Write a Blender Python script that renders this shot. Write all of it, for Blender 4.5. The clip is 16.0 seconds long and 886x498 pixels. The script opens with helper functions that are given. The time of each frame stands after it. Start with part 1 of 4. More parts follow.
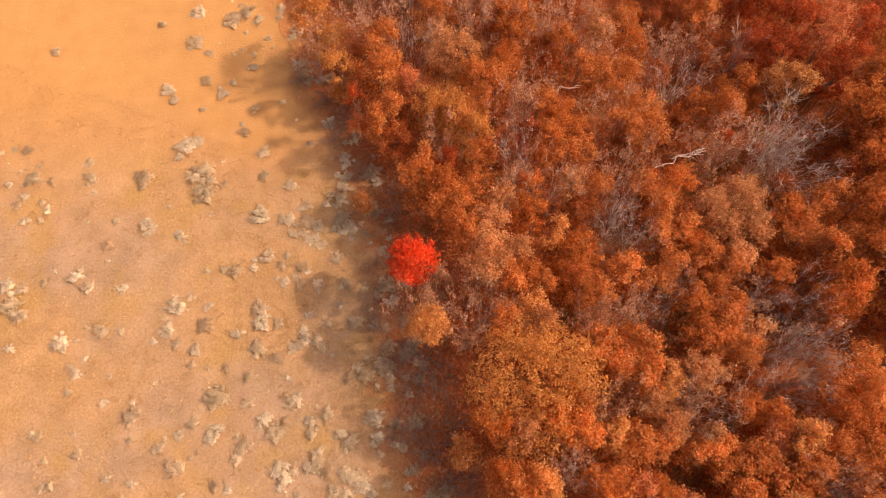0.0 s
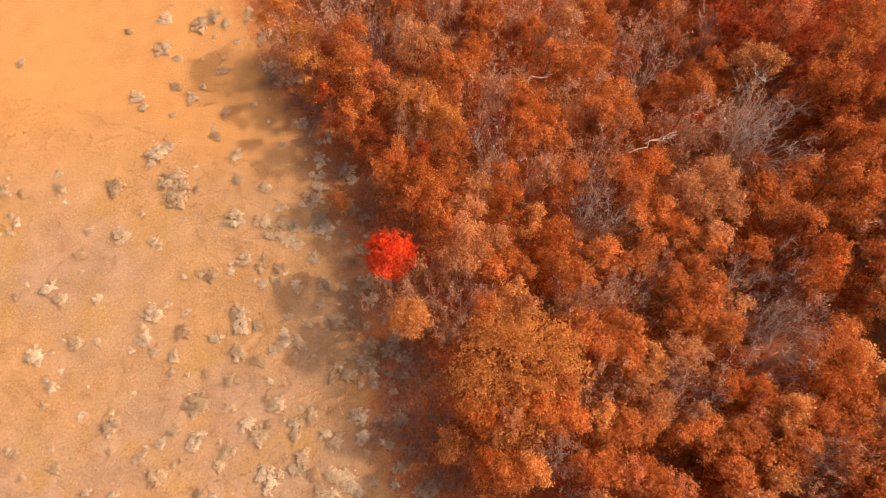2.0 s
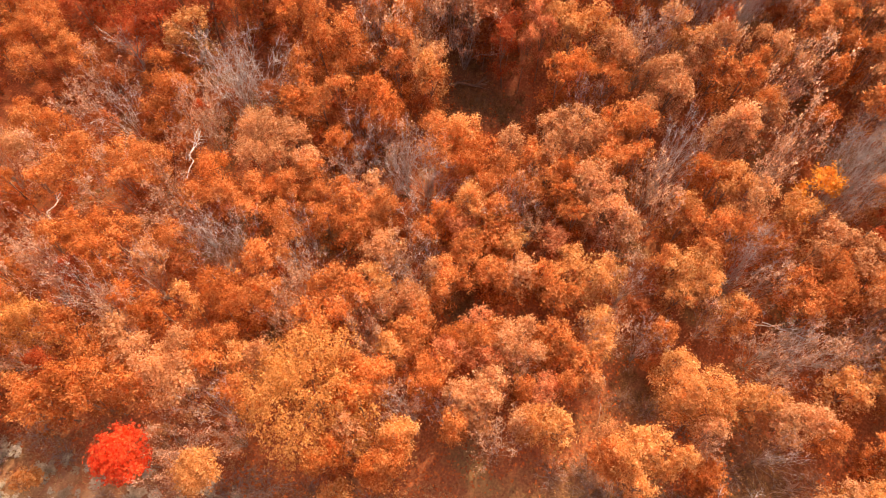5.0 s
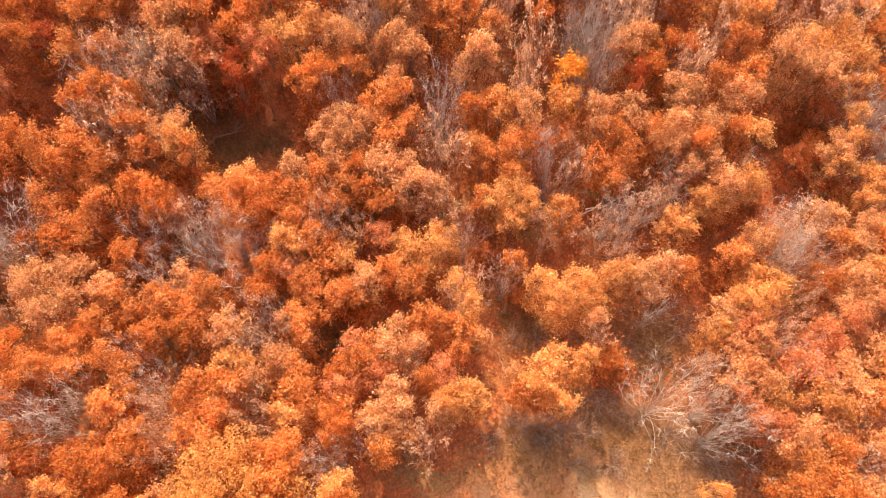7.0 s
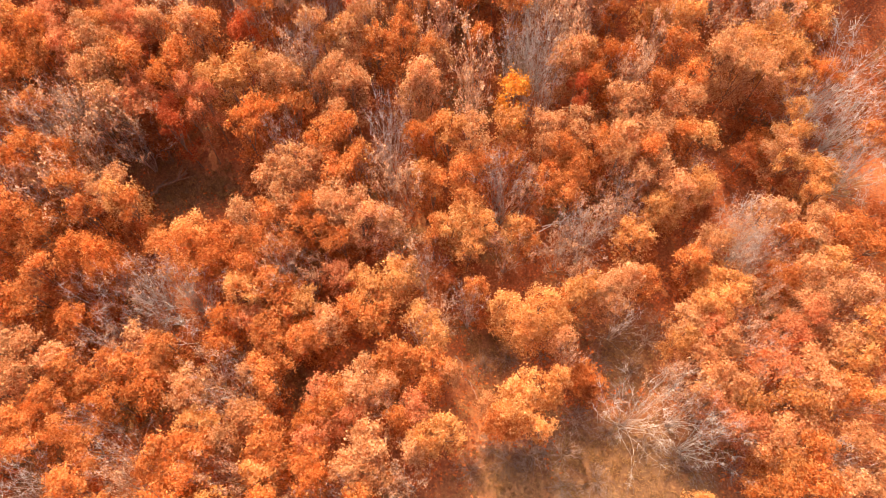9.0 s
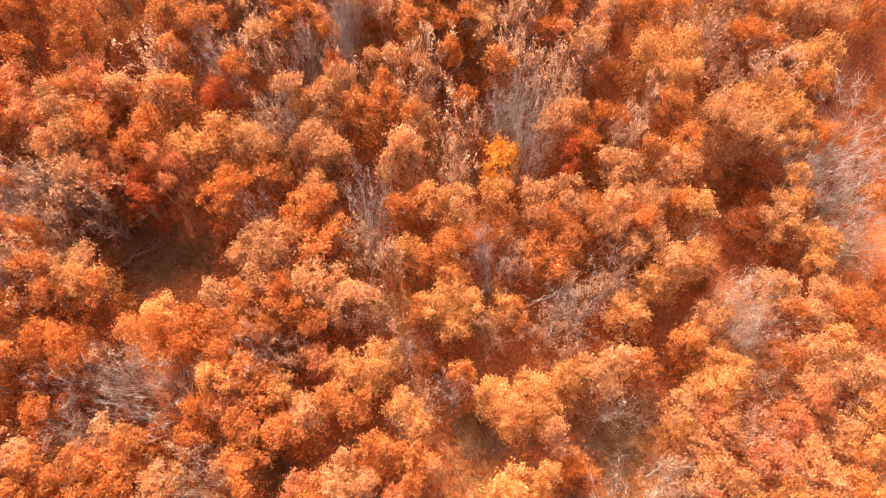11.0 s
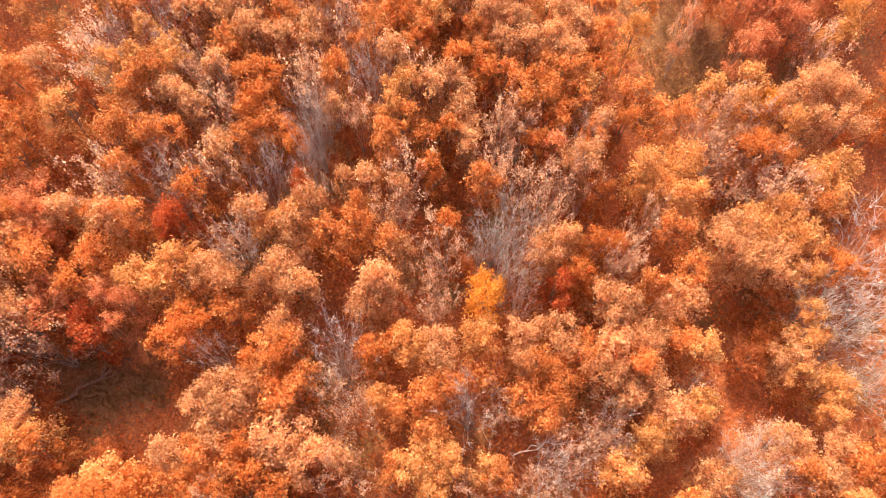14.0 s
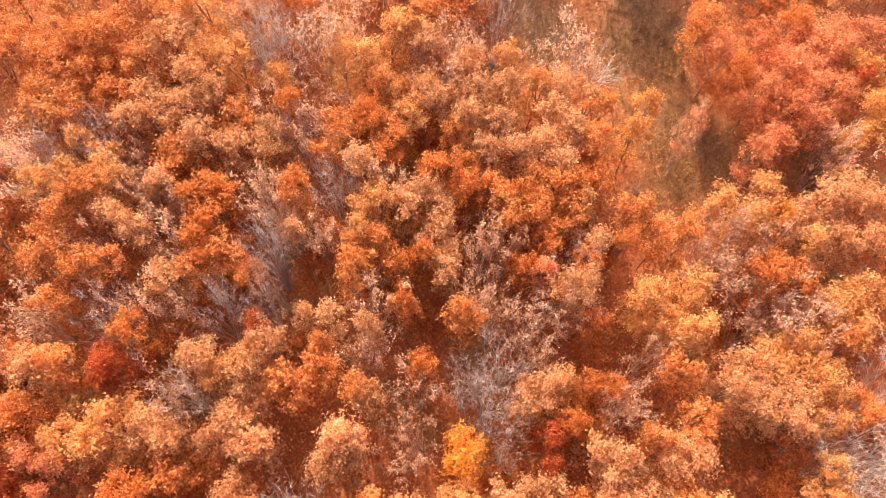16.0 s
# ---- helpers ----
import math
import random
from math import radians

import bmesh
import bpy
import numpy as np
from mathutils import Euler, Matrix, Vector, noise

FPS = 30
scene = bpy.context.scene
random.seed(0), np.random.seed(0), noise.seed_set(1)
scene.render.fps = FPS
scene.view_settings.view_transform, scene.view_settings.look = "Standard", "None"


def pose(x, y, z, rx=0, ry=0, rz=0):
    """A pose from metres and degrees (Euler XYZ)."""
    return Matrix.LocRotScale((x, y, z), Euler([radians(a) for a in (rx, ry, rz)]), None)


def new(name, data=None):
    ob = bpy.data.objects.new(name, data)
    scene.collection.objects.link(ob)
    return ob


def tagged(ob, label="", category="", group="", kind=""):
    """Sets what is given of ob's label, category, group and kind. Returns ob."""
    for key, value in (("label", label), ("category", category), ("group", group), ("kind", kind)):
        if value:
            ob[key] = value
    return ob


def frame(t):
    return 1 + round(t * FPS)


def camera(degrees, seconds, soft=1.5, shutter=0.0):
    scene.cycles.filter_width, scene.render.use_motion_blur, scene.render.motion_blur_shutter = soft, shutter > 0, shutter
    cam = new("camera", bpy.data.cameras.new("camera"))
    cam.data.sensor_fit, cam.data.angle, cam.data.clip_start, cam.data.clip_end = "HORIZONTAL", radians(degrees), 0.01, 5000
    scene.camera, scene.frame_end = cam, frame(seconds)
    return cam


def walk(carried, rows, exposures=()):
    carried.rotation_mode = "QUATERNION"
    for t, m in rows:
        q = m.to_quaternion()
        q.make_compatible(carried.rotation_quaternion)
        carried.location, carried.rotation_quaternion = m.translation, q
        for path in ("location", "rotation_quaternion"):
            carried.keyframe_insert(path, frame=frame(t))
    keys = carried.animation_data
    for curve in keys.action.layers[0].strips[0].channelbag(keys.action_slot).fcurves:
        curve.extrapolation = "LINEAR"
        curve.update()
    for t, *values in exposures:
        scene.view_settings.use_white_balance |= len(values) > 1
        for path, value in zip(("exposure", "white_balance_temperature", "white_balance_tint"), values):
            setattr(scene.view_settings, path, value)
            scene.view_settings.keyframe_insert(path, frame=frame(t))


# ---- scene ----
cam = camera(67.10, 16.0, soft=0.8)
# seconds, x, y, z, heading east of north, degrees below the horizon, roll
ROWS = [
    (0.0, 0.000, 0.000, 30.000, -0.00, 66.26, -0.04),
    (0.5, 0.220, -0.193, 29.915, -0.05, 66.07, -0.11),
    (1.0, 0.296, -0.296, 29.795, 1.27, 65.94, -0.13),
    (1.5, 0.281, -0.372, 29.680, 1.66, 65.79, 0.11),
    (2.0, 0.308, -0.499, 29.587, 3.11, 65.64, 0.23),
    (2.5, 0.427, -0.672, 29.527, 6.70, 65.51, 0.10),
    (3.0, 0.559, -0.857, 29.484, 14.89, 65.43, -0.01),
    (3.5, 0.599, -1.003, 29.441, 27.92, 65.44, -0.12),
    (4.0, 0.636, -1.060, 29.483, 43.51, 65.64, -0.06),
    (4.2, 0.668, -1.075, 29.491, 50.11, 65.75, -0.12),
    (4.6, 0.777, -1.131, 29.462, 59.85, 65.72, -0.17),
    (5.0, 0.885, -1.187, 29.432, 64.52, 65.68, -0.22),
    (5.5, 1.021, -1.257, 29.396, 67.48, 65.64, -0.28),
    (5.9, 1.130, -1.313, 29.366, 70.95, 65.61, -0.33),
    (6.3, 1.239, -1.370, 29.337, 78.42, 65.58, -0.37),
    (6.5, 1.264, -1.443, 29.355, 83.62, 65.64, -0.43),
    (7.0, 1.323, -1.720, 29.385, 95.70, 65.78, -1.02),
    (7.5, 1.321, -1.832, 29.370, 100.57, 65.63, -1.00),
    (8.0, 1.382, -1.876, 29.362, 102.10, 65.51, -0.71),
    (8.5, 1.725, -1.997, 29.351, 102.75, 65.37, -0.30),
    (9.0, 2.347, -2.177, 29.363, 102.84, 65.11, -0.11),
    (9.2, 2.652, -2.274, 29.385, 102.82, 65.11, -0.12),
    (11.3, 6.439, -3.906, 29.651, 102.96, 65.61, -0.51),
    (11.5, 6.770, -4.001, 29.676, 103.13, 65.60, -0.27),
    (12.0, 7.635, -4.294, 29.664, 103.28, 65.54, -0.06),
    (12.5, 8.562, -4.636, 29.626, 103.49, 65.51, 0.17),
    (13.0, 9.599, -5.059, 29.558, 103.55, 65.52, 0.31),
    (13.5, 10.753, -5.456, 29.496, 103.75, 65.54, 0.51),
    (14.0, 12.014, -5.856, 29.399, 103.85, 65.59, 0.65),
    (14.5, 13.340, -6.260, 29.238, 103.95, 65.66, 0.73),
    (15.0, 14.836, -6.829, 29.144, 103.91, 65.99, 0.60),
    (15.5, 16.442, -7.462, 28.977, 104.30, 66.22, 0.83),
    (16.0, 18.115, -8.167, 28.698, 104.51, 66.14, 0.97),
]
walk(cam, [(t, pose(x, y, z, 0, 0, -head) @ pose(0, 0, 0, 90 - down) @ pose(0, 0, 0, 0, 0, roll)) for t, x, y, z, head, down, roll in ROWS],
     exposures=[(0, 0.65, 8700, 16), (2.5, 0.68, 8700, 16), (4.2, 1.20, 8400, 12.5), (6.5, 1.75, 7700, 2.5), (9.2, 1.75, 7750, 3), (12.5, 1.92, 7400, 2), (16, 1.98, 6950, -0.5)])

# ---- sky and sun: a clear late morning, sun in the east ----
SUN_HEIGHT, SUN_HEADING = 41.0, 87.0
world = bpy.data.worlds.new("sky")
scene.world = world
world.use_nodes = True
sky = world.node_tree.nodes.new("ShaderNodeTexSky")
sky.sky_type, sky.sun_disc = "NISHITA", False
sky.dust_density, sky.air_density, sky.ozone_density = 6.0, 0.8, 0.4
sky.sun_elevation, sky.sun_rotation = radians(SUN_HEIGHT), radians(SUN_HEADING)
world.node_tree.links.new(sky.outputs[0], world.node_tree.nodes["Background"].inputs[0])
world.node_tree.nodes["Background"].inputs[1].default_value = 0.15
sun = new("sun", bpy.data.lights.new("sun", "SUN"))
sun.data.energy, sun.data.angle, sun.data.color = 2.0, radians(0.6), (1.0, 0.90, 0.76)
sun.matrix_world = pose(0, 0, 60, 90 - SUN_HEIGHT, 0, 180 - SUN_HEADING)


# ---- materials ----
def shader(name):
    m = bpy.data.materials.new(name)
    m.use_nodes = True
    return m, m.node_tree.nodes, m.node_tree.links, m.node_tree.nodes["Principled BSDF"]


def ramp(nodes, stops):
    r = nodes.new("ShaderNodeValToRGB")
    while len(r.color_ramp.elements) < len(stops):
        r.color_ramp.elements.new(0.5)
    for e, (at, colour) in zip(r.color_ramp.elements, stops):
        e.position, e.color = at, (*colour, 1)
    return r


def noise_at(nodes, links, scale, detail=4, world_space=True):
    where = nodes.new("ShaderNodeNewGeometry" if world_space else "ShaderNodeTexCoord")
    tex = nodes.new("ShaderNodeTexNoise")
    tex.inputs["Scale"].default_value, tex.inputs["Detail"].default_value = scale, detail
    links.new(where.outputs["Position" if world_space else "Object"], tex.inputs["Vector"])
    return tex


def blend(nodes, links, mode, factor, a, b):
    mix = nodes.new("ShaderNodeMix")
    mix.data_type, mix.blend_type = "RGBA", mode
    if isinstance(factor, float):
        mix.inputs[0].default_value = factor
    else:
        links.new(factor, mix.inputs[0])
    for socket, value in ((mix.inputs[6], a), (mix.inputs[7], b)):
        if isinstance(value, tuple):
            socket.default_value = (*value, 1)
        else:
            links.new(value, socket)
    return mix.outputs[2]


def leaf_material(name, dark, middle, light, glow=0.66):
    """Dry autumn leaves: each leaf its own tone, each tree a shift of its own, light passing through."""
    m, nodes, links, bsdf = shader(name)
    dark = tuple(0.80 * c + 0.20 * k for c, k in zip(dark, middle))
    light = tuple(0.65 * c + 0.35 * k for c, k in zip(light, middle))
    geo = nodes.new("ShaderNodeNewGeometry")
    tone = ramp(nodes, [(0.0, dark), (0.45, middle), (0.9, light)])
    links.new(geo.outputs["Random Per Island"], tone.inputs[0])
    patch = ramp(nodes, [(0.3, (0.70, 0.65, 0.62)), (0.7, (1.16, 1.16, 1.16))])
    links.new(noise_at(nodes, links, 1.1, 3).outputs[0], patch.inputs[0])
    mottled = blend(nodes, links, "MULTIPLY", 0.7, tone.outputs[0], patch.outputs[0])
    tuft = ramp(nodes, [(0.36, (0.82, 0.77, 0.73)), (0.66, (1.14, 1.17, 1.20))])
    links.new(noise_at(nodes, links, 4.6, 2).outputs[0], tuft.inputs[0])
    mottled = blend(nodes, links, "MULTIPLY", 0.75, mottled, tuft.outputs[0])
    info = nodes.new("ShaderNodeObjectInfo")
    shift = ramp(nodes, [(0.0, (0.90, 0.80, 0.74)), (0.5, (1.0, 1.0, 1.0)), (1.0, (1.14, 1.15, 1.18))])
    links.new(info.outputs["Random"], shift.inputs[0])
    colour = blend(nodes, links, "MULTIPLY", 1.0, mottled, shift.outputs[0])
    links.new(colour, bsdf.inputs["Base Color"])
    bsdf.inputs["Roughness"].default_value = 0.62
    bsdf.inputs["Specular IOR Level"].default_value = 0.25
    thin = nodes.new("ShaderNodeBsdfTranslucent")
    links.new(colour, thin.inputs[0])
    both = nodes.new("ShaderNodeMixShader")
    both.inputs[0].default_value = glow
    links.new(bsdf.outputs[0], both.inputs[1])
    links.new(thin.outputs[0], both.inputs[2])
    links.new(both.outputs[0], nodes["Material Output"].inputs[0])
    return m


def bark_material(name, dark, light, scale=9.0):
    m, nodes, links, bsdf = shader(name)
    grain = noise_at(nodes, links, scale, 6)
    tone = ramp(nodes, [(0.3, dark), (0.7, light)])
    links.new(grain.outputs[0], tone.inputs[0])
    info = nodes.new("ShaderNodeObjectInfo")
    shift = ramp(nodes, [(0.0, (0.8, 0.78, 0.78)), (1.0, (1.12, 1.1, 1.08))])
    links.new(info.outputs["Random"], shift.inputs[0])
    links.new(blend(nodes, links, "MULTIPLY", 1.0, tone.outputs[0], shift.outputs[0]), bsdf.inputs["Base Color"])
    bsdf.inputs["Roughness"].default_value = 0.9
    bump = nodes.new("ShaderNodeBump")
    bump.inputs["Strength"].default_value, bump.inputs["Distance"].default_value = 0.5, 0.01
    links.new(grain.outputs[0], bump.inputs["Height"])
    links.new(bump.outputs[0], bsdf.inputs["Normal"])
    return m


LEAVES = {
    "a": leaf_material("amber_leaves", (0.42, 0.132, 0.036), (0.66, 0.270, 0.092), (0.80, 0.455, 0.215)),
    "A": leaf_material("russet_amber_leaves", (0.43, 0.112, 0.027), (0.68, 0.235, 0.070), (0.85, 0.450, 0.195)),
    "p": leaf_material("peach_leaves", (0.45, 0.160, 0.060), (0.69, 0.330, 0.152), (0.84, 0.535, 0.325)),
    "b": leaf_material("bright_orange_leaves", (0.48, 0.165, 0.042), (0.74, 0.340, 0.122), (0.86, 0.545, 0.275)),
    "o": leaf_material("orange_leaves", (0.400, 0.096, 0.020), (0.640, 0.200, 0.052), (0.800, 0.360, 0.135)),
    "r": leaf_material("rust_leaves", (0.320, 0.074, 0.020), (0.500, 0.136, 0.040), (0.650, 0.250, 0.104)),
    "c": leaf_material("coral_leaves", (0.48, 0.122, 0.050), (0.70, 0.262, 0.120), (0.82, 0.44, 0.245)),
    "R": leaf_material("red_leaves", (0.36, 0.048, 0.016), (0.53, 0.104, 0.031), (0.68, 0.230, 0.090)),
    "S": leaf_material("scarlet_leaves", (0.72, 0.055, 0.022), (0.88, 0.110, 0.042), (0.90, 0.24, 0.095)),
    "y": leaf_material("olive_leaves", (0.48, 0.190, 0.050), (0.70, 0.310, 0.098), (0.84, 0.465, 0.195)),
    "Y": leaf_material("golden_leaves", (0.56, 0.190, 0.022), (0.78, 0.305, 0.050), (0.88, 0.45, 0.12)),
    "t": leaf_material("faded_leaves", (0.370, 0.150, 0.085), (0.590, 0.305, 0.185), (0.780, 0.510, 0.370)),
}
BARK = bark_material("grey_brown_bark", (0.20, 0.090, 0.052), (0.36, 0.21, 0.14))
DEAD_PALE = bark_material("weathered_grey_twigs", (0.37, 0.27, 0.235), (0.63, 0.515, 0.470))
DEAD_DARK = bark_material("dark_bare_twigs", (0.25, 0.135, 0.105), (0.47, 0.295, 0.235))
SAGE = leaf_material("sage_leaves", (0.44, 0.310, 0.200), (0.58, 0.435, 0.300), (0.72, 0.570, 0.415), 0.35)
SAGE_PALE = leaf_material("pale_sage_leaves", (0.50, 0.385, 0.275), (0.67, 0.540, 0.405), (0.80, 0.670, 0.530), 0.35)
SAGE_WOOD = bark_material("sage_wood", (0.32, 0.23, 0.165), (0.50, 0.38, 0.29))
STRAW = leaf_material("dry_grass_blades", (0.45, 0.250, 0.115), (0.60, 0.360, 0.178), (0.74, 0.49, 0.275), 0.4)
BRUSH = leaf_material("undergrowth_leaves", (0.39, 0.082, 0.023), (0.59, 0.148, 0.042), (0.72, 0.245, 0.082))
# clearing grass: straw reddened and darkened, the brown of shade in its colour
SHADED_RUSSET = leaf_material("shaded_russet_grass_blades", (0.21, 0.086, 0.032), (0.33, 0.150, 0.056), (0.48, 0.26, 0.110), 0.3)
LITTER = leaf_material("fallen_leaves", (0.22, 0.062, 0.022), (0.36, 0.110, 0.040), (0.52, 0.205, 0.086), 0.15)


def edge(y):
    """Where the thicket begins, by how far north."""
    pts = ((-60, -3), (-14, 0), (-11, 5.2), (-2.5, 4.6), (0.5, 2.0), (3, -0.3), (8, -0.6), (12, -0.9), (17, -2.6), (22, -5.0), (30, -8.0), (60, -17))
    return float(np.interp(y, [p[0] for p in pts], [p[1] for p in pts]))


def ground_height(x, y):
    """Level meadow and thicket floor; east of it a hillside begins."""
    u = max(0.0, x - 20.0)
    return 0.30 * u * u / (u + 4.0)


def crown_height(x, y):
    """How high over the ground the crowns of the thicket sit; one stout old oak at the edge is taller."""
    h = float(np.interp(x, (-10, 2, 7, 12, 16, 20, 25, 30, 34, 40), (4.0, 4.2, 3.6, 3.1, 3.7, 4.6, 4.5, 4.1, 3.7, 3.4)))
    return h + 1.3 * max(0.0, 1 - math.hypot(x - 3.2, y - 5.8) / 3.6)


def ground_material():
    """Straw meadow in the west; under the thicket, rusty leaf litter."""
    m, nodes, links, bsdf = shader("meadow_and_litter")
    fine = noise_at(nodes, links, 9.0, 8)
    middle = noise_at(nodes, links, 0.8, 6)
    wide = noise_at(nodes, links, 0.13, 3)
    straw = ramp(nodes, [(0.28, (0.32, 0.168, 0.076)), (0.5, (0.395, 0.216, 0.108)), (0.75, (0.46, 0.270, 0.145))])
    links.new(fine.outputs[0], straw.inputs[0])
    bare = ramp(nodes, [(0.3, (0.31, 0.182, 0.115)), (0.7, (0.40, 0.256, 0.176))])
    links.new(fine.outputs[0], bare.inputs[0])
    worn = ramp(nodes, [(0.42, (0, 0, 0)), (0.62, (1, 1, 1))])
    links.new(wide.outputs[0], worn.inputs[0])
    meadow = blend(nodes, links, "MIX", worn.outputs[0], straw.outputs[0], bare.outputs[0])
    patch = ramp(nodes, [(0.3, (0.74, 0.71, 0.66)), (0.65, (1.08, 1.08, 1.08))])
    links.new(middle.outputs[0], patch.inputs[0])
    meadow = blend(nodes, links, "MULTIPLY", 0.8, meadow, patch.outputs[0])
    gold = ramp(nodes, [(0.3, (0.29, 0.155, 0.056)), (0.7, (0.42, 0.240, 0.094))])
    links.new(fine.outputs[0], gold.inputs[0])
    where_gold = ramp(nodes, [(0.50, (0, 0, 0)), (0.68, (0.8, 0.8, 0.8))])
    links.new(noise_at(nodes, links, 0.42, 5).outputs[0], where_gold.inputs[0])
    meadow = blend(nodes, links, "MIX", where_gold.outputs[0], meadow, gold.outputs[0])
    # the northern meadow is a smoother, yellower sward
    place = nodes.new("ShaderNodeSeparateXYZ")
    geo = nodes.new("ShaderNodeNewGeometry")
    links.new(geo.outputs["Position"], place.inputs[0])
    far = nodes.new("ShaderNodeMath")
    far.operation = "MULTIPLY_ADD"
    links.new(wide.outputs[0], far.inputs[0])
    far.inputs[1].default_value = 14.0
    links.new(place.outputs[1], far.inputs[2])
    north = nodes.new("ShaderNodeMapRange")
    north.interpolation_type = "SMOOTHSTEP"
    north.inputs[1].default_value, north.inputs[2].default_value = 21.0, 30.0
    links.new(far.outputs[0], north.inputs[0])
    sward = ramp(nodes, [(0.3, (0.425, 0.202, 0.074)), (0.7, (0.485, 0.236, 0.090))])
    links.new(middle.outputs[0], sward.inputs[0])
    meadow = blend(nodes, links, "MIX", north.outputs[0], meadow, sward.outputs[0])
    litter = ramp(nodes, [(0.3, (0.24, 0.060, 0.020)), (0.5, (0.35, 0.092, 0.030)), (0.72, (0.46, 0.155, 0.058))])
    links.new(fine.outputs[0], litter.inputs[0])
    grassy = ramp(nodes, [(0.3, (0.21, 0.088, 0.030)), (0.7, (0.34, 0.165, 0.062))])
    links.new(fine.outputs[0], grassy.inputs[0])
    tufts = ramp(nodes, [(0.52, (0, 0, 0)), (0.66, (1, 1, 1))])
    links.new(noise_at(nodes, links, 0.33, 4).outputs[0], tufts.inputs[0])
    floor = blend(nodes, links, "MIX", tufts.outputs[0], litter.outputs[0], grassy.outputs[0])
    cover = nodes.new("ShaderNodeAttribute")
    cover.attribute_name = "litter"
    ragged = nodes.new("ShaderNodeMath")
    ragged.operation = "MULTIPLY_ADD"
    links.new(noise_at(nodes, links, 1.3, 5).outputs[0], ragged.inputs[0])
    ragged.inputs[1].default_value = 0.9
    links.new(cover.outputs["Fac"], ragged.inputs[2])
    border = nodes.new("ShaderNodeMapRange")
    border.inputs[1].default_value, border.inputs[2].default_value = 0.70, 1.15
    links.new(ragged.outputs[0], border.inputs[0])
    ground = blend(nodes, links, "MIX", border.outputs[0], meadow, floor)
    # brown ground of the clearings, with shade from the trees around in its colour
    shaded_earth = ramp(nodes, [(0.3, (0.14, 0.056, 0.024)), (0.55, (0.22, 0.094, 0.040)), (0.75, (0.32, 0.158, 0.068))])
    links.new(fine.outputs[0], shaded_earth.inputs[0])
    bare_patch = nodes.new("ShaderNodeAttribute")
    bare_patch.attribute_name = "clearing"
    links.new(blend(nodes, links, "MIX", bare_patch.outputs["Fac"], ground, shaded_earth.outputs[0]), bsdf.inputs["Base Color"])
    bsdf.inputs["Roughness"].default_value = 0.95
    bump = nodes.new("ShaderNodeBump")
    bump.inputs["Strength"].default_value, bump.inputs["Distance"].default_value = 0.42, 0.08
    links.new(fine.outputs[0], bump.inputs["Height"])
    links.new(bump.outputs[0], bsdf.inputs["Normal"])
    return m


CLEARINGS = [(23.4, 8.1, 1.3), (3.8, -11.4, 2.4), (4.6, -5.5, 1.6), (5.0, -9.1, 1.6), (8.9, -12.0, 1.7), (10.0, -6.4, 1.3), (21.5, 6.7, 1.3), (21.4, 4.7, 0.9), (19.1, -22.8, 0.8), (29.3, 13.9, 1.0),
             (20.8, 13.8, 1.0), (11.1, 9.2, 0.9), (10.5, 2.4, 1.0), (5.7, 9.6, 0.6), (14.5, 17.7, 0.9), (19.3, 22.5, 0.9), (16.6, 9.7, 0.8), (35.9, -23.7, 2.0), (32.6, -22.5, 2.0), (31.2, -24.0, 2.0),
             (37.4, -23.0, 2.0), (38.0, -17.9, 1.8), (29.2, -28.7, 1.0), (30.0, -22.2, 1.6), (29.2, -20.1, 0.7), (36.5, -21.6, 1.8)]


def cover_at(x, y):
    """How far the litter of the thicket covers the ground, 0 to 1; the grassy clearings lie between."""
    c = min(1.0, max(0.0, (x - edge(y) + 4.2) / 4.6))
    for cx, cy, r in CLEARINGS[1:4]:
        c = min(c, 0.91 + max(0.0, math.hypot(x - cx, y - cy) - r) / 3.0)
    return c


# ---- ground ----
def build_ground():
    bm = bmesh.new()
    xs = [-2500, -700, -200, -90] + [-50 + 1.25 * i for i in range(97)] + [110, 240, 700, 2500]
    ys = [-2500, -700, -200, -100] + [-60 + 1.25 * i for i in range(97)] + [100, 220, 700, 2500]
    layer = bm.verts.layers.float.new("litter")
    bare_layer = bm.verts.layers.float.new("clearing")
    rows = []
    for y in ys:
        row = []
        for x in xs:
            z = ground_height(min(x, 90), y)
            z += 0.10 * noise.noise((x * 0.25, y * 0.25, 0)) + 0.05 * noise.noise((x * 0.9, y * 0.9, 3)) if abs(x) < 100 and abs(y) < 100 else 0
            v = bm.verts.new((x, y, z))
            v[layer] = cover_at(x, y)
            v[bare_layer] = max(min(1.0, max(0.0, 1.5 - math.hypot(x - cx, y - cy) / r)) for cx, cy, r in CLEARINGS)
            row.append(v)
        rows.append(row)
    for j in range(len(ys) - 1):
        for i in range(len(xs) - 1):
            bm.faces.new((rows[j][i], rows[j][i + 1], rows[j + 1][i + 1], rows[j + 1][i])).smooth = True
    me = bpy.data.meshes.new("ground")
    bm.to_mesh(me)
    bm.free()
    me.materials.append(ground_material())
    tagged(new("ground", me), "dry straw meadow running into rusty leaf litter", "ground", kind="structure")


build_ground()


# ---- plant building ----
rng = np.random.default_rng(7)


def mesh_of(name, verts, faces, material, smooth=False):
    me = bpy.data.meshes.new(name)
    me.from_pydata(verts.tolist() if hasattr(verts, "tolist") else verts, [], faces.tolist() if hasattr(faces, "tolist") else faces)
    me.materials.append(material)
    if smooth:
        me.polygons.foreach_set("use_smooth", [True] * len(me.polygons))
    return me


def part(name, me, parent, label=""):
    ob = new(name, me)
    ob.parent = parent
    if label:
        ob["label"] = label
    return ob


